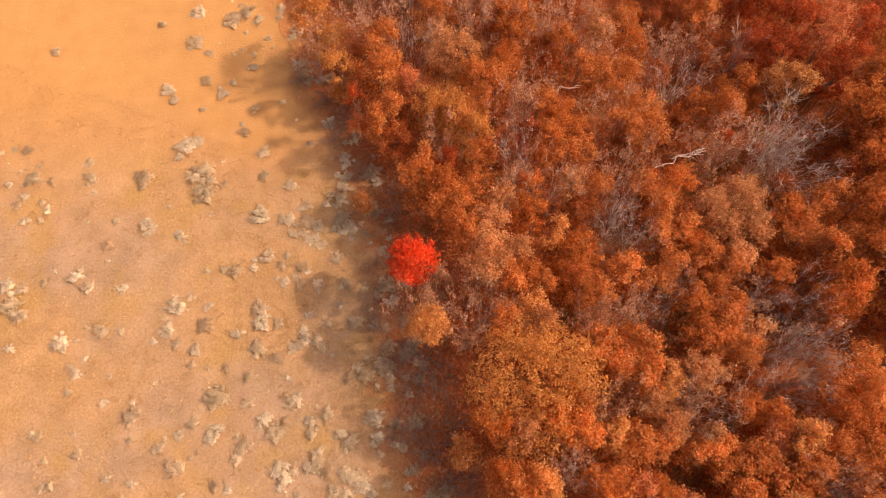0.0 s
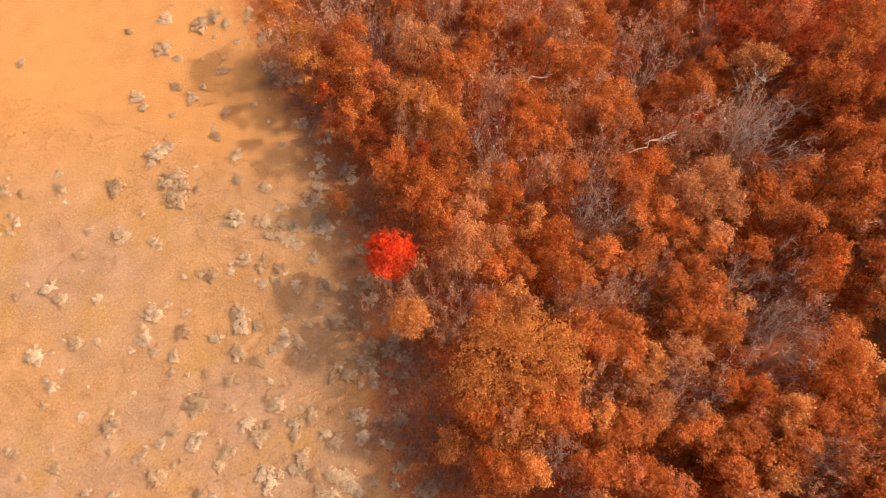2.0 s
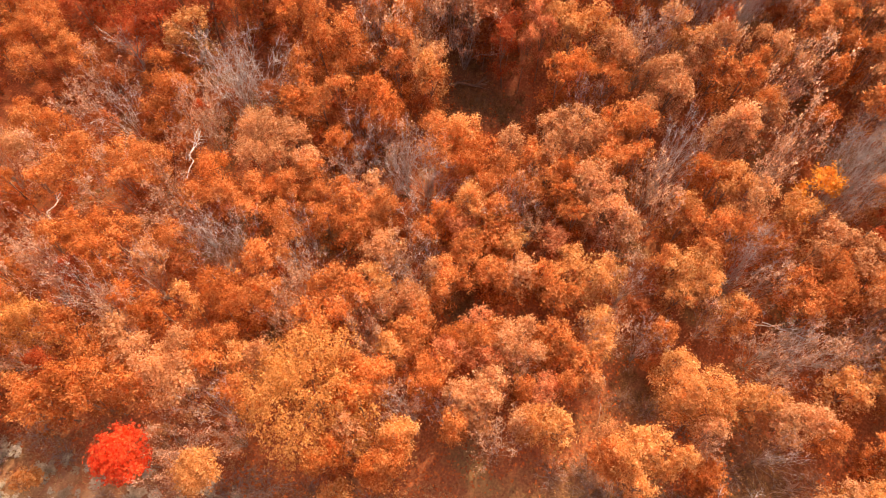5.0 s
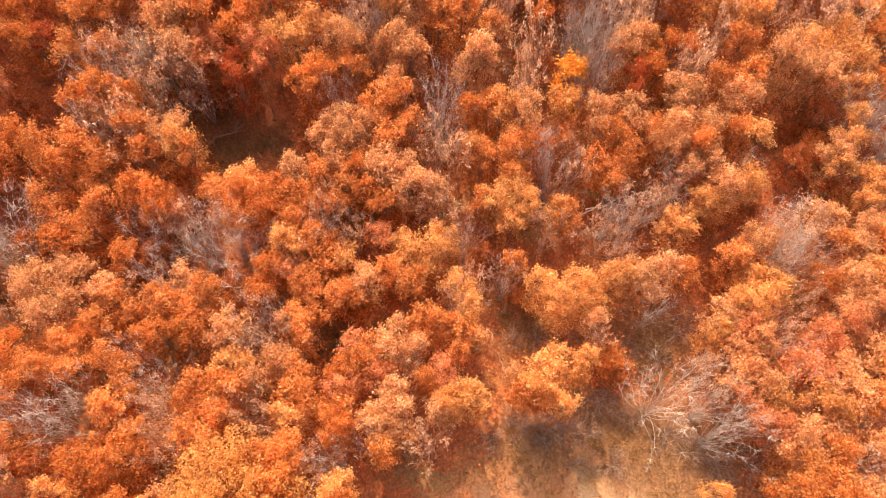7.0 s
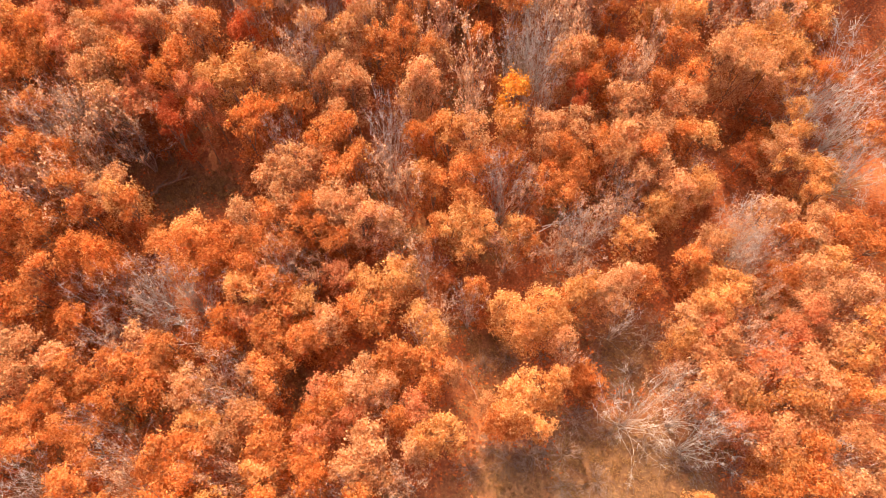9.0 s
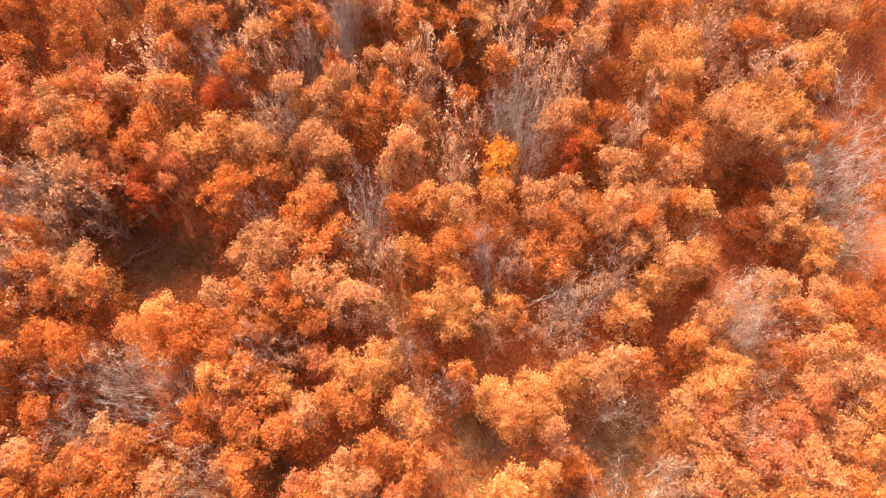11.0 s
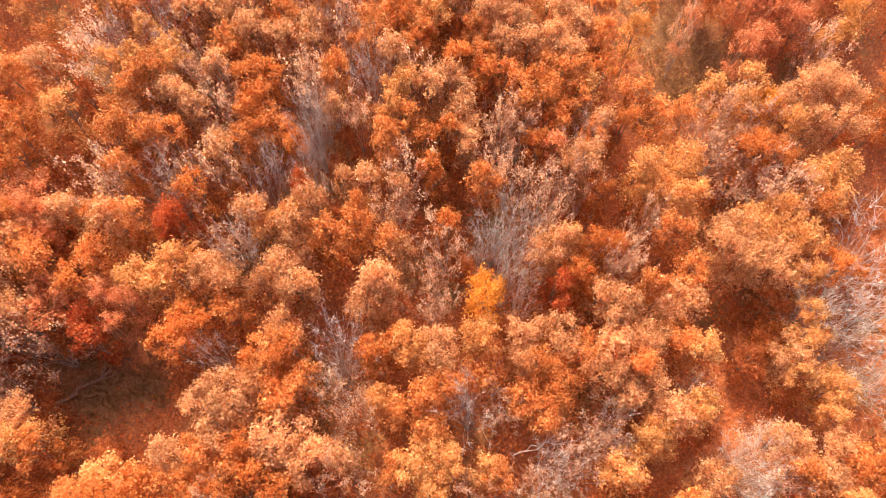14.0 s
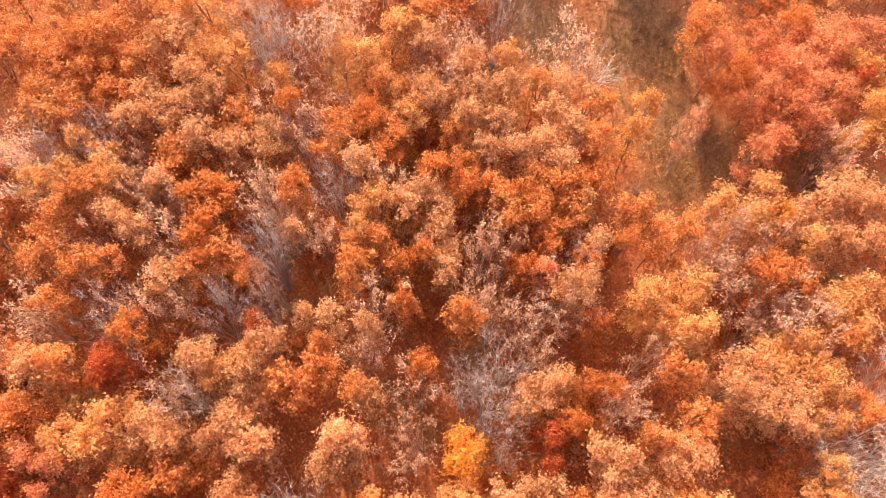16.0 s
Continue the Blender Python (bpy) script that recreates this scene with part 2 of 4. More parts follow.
def tube(verts, faces, pts, r0, r1, sides=4):
    """A tapered limb along pts, closed at its tip."""
    start, n = len(verts), len(pts)
    for i, p in enumerate(pts):
        way = (pts[min(i + 1, n - 1)] - pts[max(i - 1, 0)])
        way = way / (np.linalg.norm(way) + 1e-9)
        side = np.cross(way, (0.31, 0.57, 0.76))
        side /= np.linalg.norm(side) + 1e-9
        over = np.cross(way, side)
        r = r0 + (r1 - r0) * i / (n - 1)
        for k in range(sides):
            a = 2 * math.pi * k / sides
            verts.append(tuple(p + r * (math.cos(a) * side + math.sin(a) * over)))
    for i in range(n - 1):
        for k in range(sides):
            a, b = start + i * sides + k, start + i * sides + (k + 1) % sides
            faces.append((a, b, b + sides, a + sides))
    faces.append(tuple(start + (n - 1) * sides + k for k in range(sides)))


def leaves_on(centres, out, length, width, spread=0.9):
    """One pointed leaf at each centre, facing roughly outward."""
    n = len(centres)
    normal = out + rng.normal(0, spread * 0.6, (n, 3)) + np.array((0, 0, 0.6))
    normal /= np.linalg.norm(normal, axis=1)[:, None]
    way = np.cross(normal, rng.normal(0, 1, (n, 3)))
    way /= np.linalg.norm(way, axis=1)[:, None] + 1e-9
    side = np.cross(normal, way)
    size = rng.uniform(0.65, 1.3, (n, 1))
    l, w = length * size / 2, width * size / 2
    verts = np.stack([centres - way * l - side * w, centres - way * l + side * w, centres + way * l], 1).reshape(-1, 3)
    return verts, np.arange(3 * n).reshape(n, 3)


def lobes(radius, count, up, skirt=True):
    """The rounded masses of which a crown is made: one on top, a ring at uneven heights, and a skirt that reaches down."""
    wide = np.array((rng.uniform(0.82, 1.12), rng.uniform(0.82, 1.12), 1.0))
    made = [(np.array((rng.uniform(-.25, .25) * radius, rng.uniform(-.25, .25) * radius, up)), radius * rng.uniform(0.36, 0.48), 1.0)]
    if skirt:
        for _ in range(int(count * 2.9)):
            a, out = rng.uniform(0, 2 * math.pi), rng.uniform(0.03, 1.0) ** 0.5
            d = radius * 0.86 * out
            made.append((wide * (d * math.cos(a), d * math.sin(a), up + radius * (0.12 - 0.75 * out * out + rng.uniform(-0.5, 0.36))), radius * rng.uniform(0.13, 0.31), 1.4))
    else:
        for number, reach, drop in ((count, (0.2, 0.48), (-0.08, 0.2)), (int(count * 1.8), (0.55, 0.74), (0.2, 0.75))):
            for i in range(number):
                a = 2 * math.pi * (i + rng.uniform(-.5, .5)) / number
                d = radius * rng.uniform(*reach)
                made.append((wide * (d * math.cos(a), d * math.sin(a), up - radius * rng.uniform(*drop)), radius * rng.uniform(0.28, 0.36), 1.3))
    for i in range(count if skirt else 0):
        a = 2 * math.pi * (i + rng.uniform(-.35, .35)) / count
        d = radius * rng.uniform(0.3, 0.72)
        made.append((np.array((d * math.cos(a), d * math.sin(a), up * rng.uniform(0.28, 0.6))), radius * rng.uniform(0.36, 0.5), 0.6))
    return made


def crown_leaves(radius, count, up, leaf, number, ragged=0.22, skirt=True):
    """Leaves in small sprays over the lobes, thicker above and outside, with gaps between the sprays."""
    masses = lobes(radius, number, up, skirt)
    weights = np.array([r * r * w for _, r, w in masses])
    sprays = count // 8
    which = rng.choice(len(masses), sprays, p=weights / weights.sum())
    out = rng.normal(0, 1, (sprays, 3))
    out[:, 2] = np.where(out[:, 2] < -0.3, -out[:, 2] * 0.8, out[:, 2])
    out /= np.linalg.norm(out, axis=1)[:, None]
    reach = np.clip(rng.normal(0.93, ragged, sprays), 0.35, 1.6)
    base = np.array([masses[w][0] for w in which]) + out * (np.array([masses[w][1] for w in which]) * reach)[:, None]
    along = rng.uniform(-0.15, 0.10, (sprays * 8, 1))
    centres = np.repeat(base, 8, 0) + np.repeat(out + (0, 0, 0.25), 8, 0) * along + rng.normal(0, 0.065, (sprays * 8, 3))
    return leaves_on(centres, np.repeat(out, 8, 0), leaf, leaf * 0.80), masses


def tree_proto(kind, radius, count, label, category="tree", leaf=0.085, number=6, height=None, ragged=0.27, skirt=True):
    """A many-lobed small tree: a trunk, limbs that fork into the crown, and the crown."""
    height = height or 3.2 + 1.15 * radius
    up = height - radius * 0.62
    root = tagged(new(category.replace(" ", "_")), label, category)
    (verts, faces), masses = crown_leaves(radius, count, up, leaf, number, ragged, skirt)
    part("crown", mesh_of("crown", verts, faces, LEAVES[kind]), root)
    bend = np.array((rng.uniform(-.2, .2), rng.uniform(-.2, .2), 0))
    v, f = [], []
    tube(v, f, [np.array((0, 0, -0.15)), bend * 0.4 + (0, 0, up * 0.3), bend + (0, 0, up * 0.62), bend * 1.2 + (0, 0, up)], 0.025 + 0.018 * radius, 0.014, 5)
    part("trunk", mesh_of("trunk", v, f, BARK, True), root)
    for k in (1, 3, 7, 9):
        v, f = [], []
        c, r, _ = masses[k]
        base = bend * 0.8 + np.array((0, 0, up * rng.uniform(0.35, 0.6)))
        tube(v, f, [base, (base + c) / 2 + (0, 0, -0.12 * radius), c], 0.017 + 0.008 * radius, 0.010, 4)
        for _ in range(3):
            d = rng.normal(0, 1, 3)
            d[2] = abs(d[2])
            d /= np.linalg.norm(d)
            tube(v, f, [c, c + d * r * 0.6, c + d * r * rng.uniform(0.95, 1.15) + (0, 0, 0.03)], 0.014, 0.004, 3)
        part("limb", mesh_of("limb", v, f, BARK, True), root)
    return root


def curved(base, way, length, droop, steps=5, wander=0.10):
    pts, p, d = [base], base, way / np.linalg.norm(way)
    for _ in range(steps):
        d = d + np.array((0, 0, -droop)) + rng.normal(0, wander, 3)
        d /= np.linalg.norm(d)
        p = p + d * length / steps
        pts.append(p)
    return pts


def bare_proto(name, label, category, radius, height, stems, droop, material, twigs=4, thick=0.022, leaves=None, leaf_count=0):
    """A leafless shrub: many thin stems from one foot that arch outward and fork into twigs."""
    root = tagged(new(name), label, category)
    tips, branches, mass_v, mass_f = [], 8, [], []
    for b in range(branches):
        v, f = [], []
        heading = 2 * math.pi * (b + rng.uniform(-.4, .4)) / branches
        foot = np.array((math.cos(heading), math.sin(heading), 0)) * 0.10 * radius + (0, 0, -0.08)
        for _ in range(max(2, stems // branches)):
            a, tilt = heading + rng.normal(0, 0.45), rng.uniform(0.05, 1.0) ** 0.7
            way = np.array((math.cos(a) * tilt * radius, math.sin(a) * tilt * radius, height * rng.uniform(0.75, 1.1)))
            pts = curved(foot, way, np.linalg.norm(way), droop * rng.uniform(0.3, 1.6), 6, 0.20)
            tube(v, f, pts, thick * rng.uniform(0.6, 1.2), thick * 0.22, 3)
            for _ in range(twigs):
                i = min(int(rng.integers(3, len(pts) + 2)), len(pts) - 2)
                d = (pts[i + 1] - pts[i]) / np.linalg.norm(pts[i + 1] - pts[i]) + rng.normal(0, 0.55, 3)
                t = curved(pts[i], d, radius * rng.uniform(0.25, 0.6), droop * 1.5, 2, 0.35)
                tube(v, f, t, thick * 0.55, thick * 0.2, 3)
                tips += t[1:]
        if name == "bare_brush":
            offset = len(mass_v)
            mass_v += v
            mass_f += [tuple(i + offset for i in face) for face in f]
        else:
            part("branch", mesh_of("branch", v, f, material, True), root)
    if mass_v:
        tagged(part("twig_mass", mesh_of("twig_mass", mass_v, mass_f, material, True), root), kind="stuff")
    if leaves:
        pick = np.array(tips)[rng.integers(0, len(tips), leaf_count)] + rng.normal(0, 0.09, (leaf_count, 3))
        verts, faces = leaves_on(pick, rng.normal(0, 1, (leaf_count, 3)), 0.12, 0.08)
        part("foliage", mesh_of("foliage", verts, faces, leaves), root)
    return root


def bare_tree_proto(label, height, spread, material):
    """A leafless tree: a trunk that forks and forks again into fine pale twigs."""
    root = tagged(new("bare_tree"), label, "bare tree")
    v, f = [], []
    trunk = curved(np.array((0, 0, -0.2)), np.array((0.15, 0.1, 1.0)), height * 0.55, 0.0, 5)
    tube(v, f, trunk, 0.075, 0.045, 6)
    part("trunk", mesh_of("trunk", v, f, material, True), root)
    for k in range(9):
        v, f = [], []
        i = rng.integers(2, 6)
        a = 2 * math.pi * (k + rng.uniform(-.3, .3)) / 9
        way = np.array((math.cos(a), math.sin(a), rng.uniform(0.5, 1.5)))
        limb = curved(trunk[i], way, spread * rng.uniform(0.8, 1.25), -0.05, 6)
        tube(v, f, limb, 0.024, 0.006, 5)
        for _ in range(10):
            j = rng.integers(1, 6)
            twig = curved(limb[j], limb[j + 1] - limb[j] + rng.normal(0, 0.12, 3), spread * rng.uniform(0.3, 0.6), 0.0, 4)
            tube(v, f, twig, 0.010, 0.004, 3)
            for _ in range(4):
                m = rng.integers(1, 4)
                tube(v, f, curved(twig[m], twig[m + 1] - twig[m] + rng.normal(0, 0.10, 3), spread * rng.uniform(0.15, 0.3), 0.0, 3), 0.006, 0.003, 3)
        part("limb", mesh_of("limb", v, f, material, True), root)
    return root


LABELS = {
    "a": "small oak with dense amber-orange autumn leaves in the thicket",
    "A": "small oak with russet-amber autumn leaves in the thicket",
    "p": "small oak with pale peach-orange autumn leaves in the thicket",
    "b": "small oak with bright orange autumn leaves in the thicket",
    "o": "small oak with deep orange autumn leaves in the thicket",
    "r": "low oak with dull rust-brown leaves between taller crowns",
    "c": "small maple with coral-red autumn leaves among orange oaks",
    "R": "small maple with dark red autumn leaves among orange oaks",
    "y": "small oak with olive-yellow leaves at the thicket",
    "Y": "small tree with golden-yellow autumn leaves among orange oaks",
}
CATEGORY = {"r": "oak shrub", "c": "maple tree", "R": "maple tree", "Y": "golden tree"}
SIZES = {"large": (1.0, 3700, 6), "small": (0.68, 2200, 5)}
protos = {}
for kind in LABELS:
    for size, (radius, count, number) in SIZES.items():
        for k in range(4 if kind in "aApbor" else 2):
            protos[kind, size, k] = tree_proto(kind, radius, count if kind != "r" else int(count * 0.8), LABELS[kind], CATEGORY.get(kind, "oak tree"), number=number, height=3.6 + 0.62 * radius)
for k in range(4):
    protos["t", k] = bare_proto("sparse_shrub", "half-bare shrub with faded pinkish leaves and grey twigs", "shrub", 1.2, 4.3, 28, 0.03, DEAD_PALE, 7, 0.013, LEAVES["t"], 1500)
    protos["g", k] = bare_proto("dead_shrub", "leafless pale grey shrub with arching twigs", "dead shrub", 1.1, 4.4, 40, 0.06, DEAD_PALE, 11, 0.0115)
    protos["d", k] = bare_proto("bare_brush", "low dark leafless brush at the thicket's foot", "brush", 1.3, 1.15, 40, 0.10, DEAD_DARK, 5, 0.020)
protos["G", 0] = bare_tree_proto("large leafless tree with fine pale grey twigs", 4.6, 2.3, DEAD_PALE)
protos["W", 0] = bare_tree_proto("leafless tree with weathered white branches", 4.4, 1.9, DEAD_PALE)
GROUPS = {"t": "half-bare shrubs", "g": "dead shrubs", "d": "bare brush", "G": "bare trees", "W": "bare trees"}
planted, far_oaks = [], []
parts_of = {root: list(root.children) for root in protos.values()}


def copy_of(root, m):
    """As copy_thing(), for plants, whose parts are listed once."""
    twin = root.copy()
    scene.collection.objects.link(twin)
    for ob in parts_of[root]:
        limb = ob.copy()
        scene.collection.objects.link(limb)
        limb.parent = twin
    twin.matrix_basis = m
    return twin


def plant(kind, x, y, radius, mass=None, tall=1.0):
    """A copy of one of the kind's prototypes, turned, scaled and set on the ground."""
    if kind in "GW":
        key, base, middle = (kind, 0), 2.2, 3.5
    elif kind in "tgd":
        key, base, middle = (kind, int(rng.integers(4))), 1.2, 3.3
    else:
        size = "large" if radius > 0.9 else "small"
        key, base, middle = (kind, size, int(rng.integers(4 if kind in "aApbor" else 2))), SIZES[size][0], 3.6
    s = radius / base
    low = {"r": 0.72, "t": 0.98, "g": 1.10, "R": 0.95, "c": 0.95}.get(kind, 1.0)
    high = tall * low * crown_height(x, y) / middle * rng.uniform(0.94, 1.06) if kind != "d" else s
    m = pose(x, y, ground_height(x, y), rng.uniform(-3, 3), rng.uniform(-3, 3), rng.uniform(0, 360)) @ Matrix.Diagonal((s, s, high, 1))
    planted.append((x, y, radius))
    if mass is not None:
        mass.append((protos[key], m))
        return None
    if kind in "aApboy" and (x > 27.5 or y > 17 or y < -19.5):
        far_oaks.append((protos[key], m))
        return None
    ob = copy_of(protos[key], m)
    ob["group"] = GROUPS.get(kind, "maples in the thicket" if kind in "cR" else "low oaks" if kind == "r" else "oaks of the thicket")
    return ob


def join_mass(name, label, category, mass):
    """What nobody could count: the crowns and stems of many plants in one object."""
    verts, corners, sizes, slots, materials, start = [], [], [], [], [], 0
    for root, m in mass:
        turn, place = np.array(m.to_3x3()), np.array(m.translation)
        for ob in parts_of[root]:
            me = ob.data
            if me.materials[0] not in materials:
                materials.append(me.materials[0])
            co, loop, size = np.empty(3 * len(me.vertices)), np.empty(len(me.loops), int), np.empty(len(me.polygons), int)
            me.vertices.foreach_get("co", co)
            me.loops.foreach_get("vertex_index", loop)
            me.polygons.foreach_get("loop_total", size)
            verts.append(co.reshape(-1, 3) @ turn.T + place)
            corners.append(loop + start)
            sizes.append(size)
            slots.append(np.full(len(size), materials.index(me.materials[0])))
            start += len(me.vertices)
    verts, corners, sizes = np.concatenate(verts), np.concatenate(corners), np.concatenate(sizes)
    me = bpy.data.meshes.new(name)
    me.vertices.add(len(verts))
    me.loops.add(len(corners))
    me.polygons.add(len(sizes))
    me.vertices.foreach_set("co", verts.ravel())
    me.loops.foreach_set("vertex_index", corners)
    me.polygons.foreach_set("loop_start", np.cumsum(sizes) - sizes)
    for material in materials:
        me.materials.append(material)
    me.polygons.foreach_set("material_index", np.concatenate(slots))
    me.update(calc_edges=True)
    tagged(new(name, me), label, category, kind="stuff")


# ---- the thicket: kind, then east, north and crown radius of each ----
for x, y, r in (
    (-3.2, 21.3, 1.28), (-3.1, 18.1, 0.67), (-2.9, 23, 1.32), (-2.5, 18.9, 0.95), (-1.2, 15.3, 0.89), (-1.1, 16.1, 0.77),
    (-1, 24.8, 0.91), (-0.1, 13.5, 0.74), (0.9, 12.2, 0.72), (1.1, 13.3, 0.98), (1.5, 19.4, 0.96), (1.5, 20.8, 0.98),
    (1.7, 14.6, 0.96), (1.7, 16.4, 0.78), (2, -15.9, 0.85), (2.1, -14.5, 0.71), (2.4, 1.9, 0.77), (2.6, 8.3, 0.8),
    (2.6, 20.2, 0.84), (2.7, 10.4, 0.83), (2.9, -16.4, 0.74), (3, 2.3, 1), (3.9, 24.6, 1.07), (4.4, 10.2, 0.6),
    (4.7, 19.3, 0.69), (4.8, -18.7, 0.9), (5, 0.3, 0.66), (5.1, 4.5, 0.79), (5.5, 3.9, 0.91), (5.6, 16.7, 0.8),
):
    plant("A", x, y, r)
for x, y, r in (
    (5.9, 10.3, 0.97), (6.5, 7.4, 0.83), (6.5, 9.5, 0.85), (6.6, -5.5, 0.78), (6.6, 16.9, 0.73), (6.8, 21.6, 0.88),
    (6.9, 1.9, 0.81), (7.2, 6.7, 0.72), (7.3, 14.9, 0.92), (7.5, -1.5, 0.56), (7.5, 3.2, 0.82), (7.8, 3.8, 0.82),
    (7.8, 7.6, 0.97), (7.9, 10.9, 0.88), (8, 21.4, 1.04), (8.3, 6.1, 0.84), (8.5, -3, 0.56), (8.5, 18.3, 0.85),
    (8.6, 3.4, 0.71), (8.6, 7.2, 0.85), (8.9, 0.5, 1.02), (9, 10.1, 0.88), (9.1, 21.1, 1.04), (9.4, -3.4, 0.8),
    (9.4, 15.1, 0.81), (9.4, 19.5, 1.02), (9.5, 25, 0.96), (9.7, 12.8, 0.79), (9.8, -19, 0.94), (9.8, -2.6, 0.69),
):
    plant("A", x, y, r)
for x, y, r in (
    (9.8, 18.2, 1), (9.9, 3.2, 0.73), (9.9, 14.3, 0.94), (10.2, 11, 0.91), (10.3, -1.8, 0.81), (10.9, -13.3, 0.63),
    (11, 12.9, 0.8), (11.1, 3.4, 0.62), (11.3, -15.3, 0.78), (11.4, -22, 0.86), (11.5, 11.6, 0.8), (11.6, -19.9, 0.84),
    (11.6, 2.6, 0.99), (11.7, 1, 0.83), (11.7, 1.8, 0.74), (11.9, 10.5, 0.92), (12.1, -1.4, 0.83), (12.1, 7.7, 0.9),
    (12.1, 9.1, 1.04), (12.3, 3, 0.75), (12.4, -5.8, 0.6), (12.6, -0.3, 0.6), (12.7, 7.2, 0.77), (12.9, 11.3, 0.81),
    (13.2, 2.2, 0.88), (14.1, -8.5, 0.74), (14.1, 2, 0.61), (14.3, 2.6, 0.77), (15.2, -4.7, 0.61), (15.3, 3.6, 0.91),
):
    plant("A", x, y, r)
for x, y, r in (
    (15.4, -25.7, 0.79), (15.5, -0.6, 0.73), (15.8, 1.7, 0.65), (15.9, 12.4, 0.84), (16, -11.1, 0.77), (16, 5.7, 0.93),
    (16.1, 2.7, 0.78), (16.5, 13.7, 0.86), (16.6, -11.8, 1.04), (16.6, -10.5, 0.77), (16.6, 3.3, 0.75), (16.7, -6.4, 0.87),
    (16.7, 12, 0.7), (16.8, -15.1, 0.95), (16.8, 6.6, 1.07), (16.9, -5.1, 0.75), (16.9, 1.3, 0.87), (17.4, -17.5, 0.98),
    (17.4, -6.5, 0.76), (17.5, 13.9, 1.01), (17.6, 2.2, 0.81), (17.7, -13.2, 0.93), (17.8, -11.3, 0.92), (17.8, -7.4, 0.76),
    (17.9, -9.3, 0.9), (18.6, -1.7, 0.76), (18.6, 8, 0.8), (18.6, 13.7, 1.02), (18.8, -0.7, 0.89), (18.9, 12.2, 1.13),
):
    plant("A", x, y, r)
for x, y, r in (
    (19, -2.3, 0.64), (19.1, 9.6, 0.82), (19.6, 14.2, 1.03), (19.8, 12.9, 0.87), (19.9, -18.2, 0.78), (19.9, -16.5, 0.65),
    (20.5, -1.8, 0.78), (20.5, -0.8, 0.91), (21.2, -25.1, 1), (21.5, -18.4, 0.85), (22.4, 12.1, 1.03), (22.5, 0.5, 0.87),
    (23.9, -6.4, 0.72), (25, -5.2, 0.73), (25.6, 7.6, 1.03), (25.7, -5.5, 0.52), (25.7, 4.7, 0.93), (26.4, -16.4, 0.66),
    (26.7, -20.4, 0.7), (26.9, -19.3, 0.69), (26.9, -17.5, 0.45), (27, 3.6, 0.81), (27.2, 4.7, 0.71), (27.4, -14.9, 0.76),
    (27.6, -7.1, 0.73), (28.5, -7.3, 0.89), (28.6, -15.9, 0.78), (28.8, 12.1, 1.13), (28.9, -14.6, 0.77), (28.9, -13.5, 0.76),
):
    plant("A", x, y, r)
for x, y, r in (
    (28.9, -8.2, 0.74), (29.3, -1.4, 0.66), (29.4, 3.8, 0.71), (29.5, -15.9, 0.78), (29.6, -2.9, 0.77), (30.1, -15.2, 0.78),
    (30.1, -13.2, 0.77), (30.4, 1.5, 0.69), (30.4, 2.7, 0.7), (31, -17.7, 0.81), (31.1, 3.8, 0.84), (31.2, -12.3, 0.66),
    (31.2, 3, 0.71), (32, 3.7, 0.73), (32.4, -18.2, 0.71), (32.4, -12.4, 0.63), (32.7, -7.3, 0.67), (32.9, 2.8, 0.73),
    (33.1, -10, 0.79), (33.3, 1.8, 0.72), (33.6, -7.7, 0.9), (34.2, -1.5, 0.82), (35, -24, 1.07), (35, -4.2, 0.82),
    (35.3, -9.6, 0.93), (36.7, 1.7, 0.76), (37.4, 3.1, 0.91), (37.9, 2.2, 0.9), (38.1, -0.6, 0.76), (38.7, 2.7, 0.79),
):
    plant("A", x, y, r)
for x, y, r in (
    (39.3, -0.3, 0.9), (39.3, 1, 1.04), (39.3, 2, 0.92), (39.8, 3.7, 0.95),
):
    plant("A", x, y, r)
for x, y, r in (
    (-0.4, 23.7, 1.19), (0.2, 22.1, 0.92), (1, 22.4, 1.01), (1.3, -17.1, 0.74), (1.6, 10.6, 1.06), (1.6, 11.4, 0.72),
    (1.7, -18, 0.88), (2.1, 12.7, 0.98), (2.3, 11.1, 0.72), (2.6, 14.1, 0.88), (2.7, -18.3, 0.89), (3, 3.5, 0.66),
    (3.1, -17.7, 0.75), (3.3, 11.6, 0.73), (3.6, -16.4, 0.86), (3.6, -15.2, 0.97), (4, 8.2, 0.69), (5, -17.9, 0.89),
    (5.7, -0.3, 0.88), (5.8, -14.7, 0.97), (5.8, -13.8, 0.79), (6, 14.9, 0.78), (6.1, 0.7, 0.77), (6.2, -18, 0.85),
    (6.3, -14.3, 0.85), (6.3, -1.9, 0.66), (6.6, -0, 0.88), (6.7, -19.8, 1.07), (7.3, -14, 0.73), (7.3, -0.6, 0.78),
):
    plant("p", x, y, r)
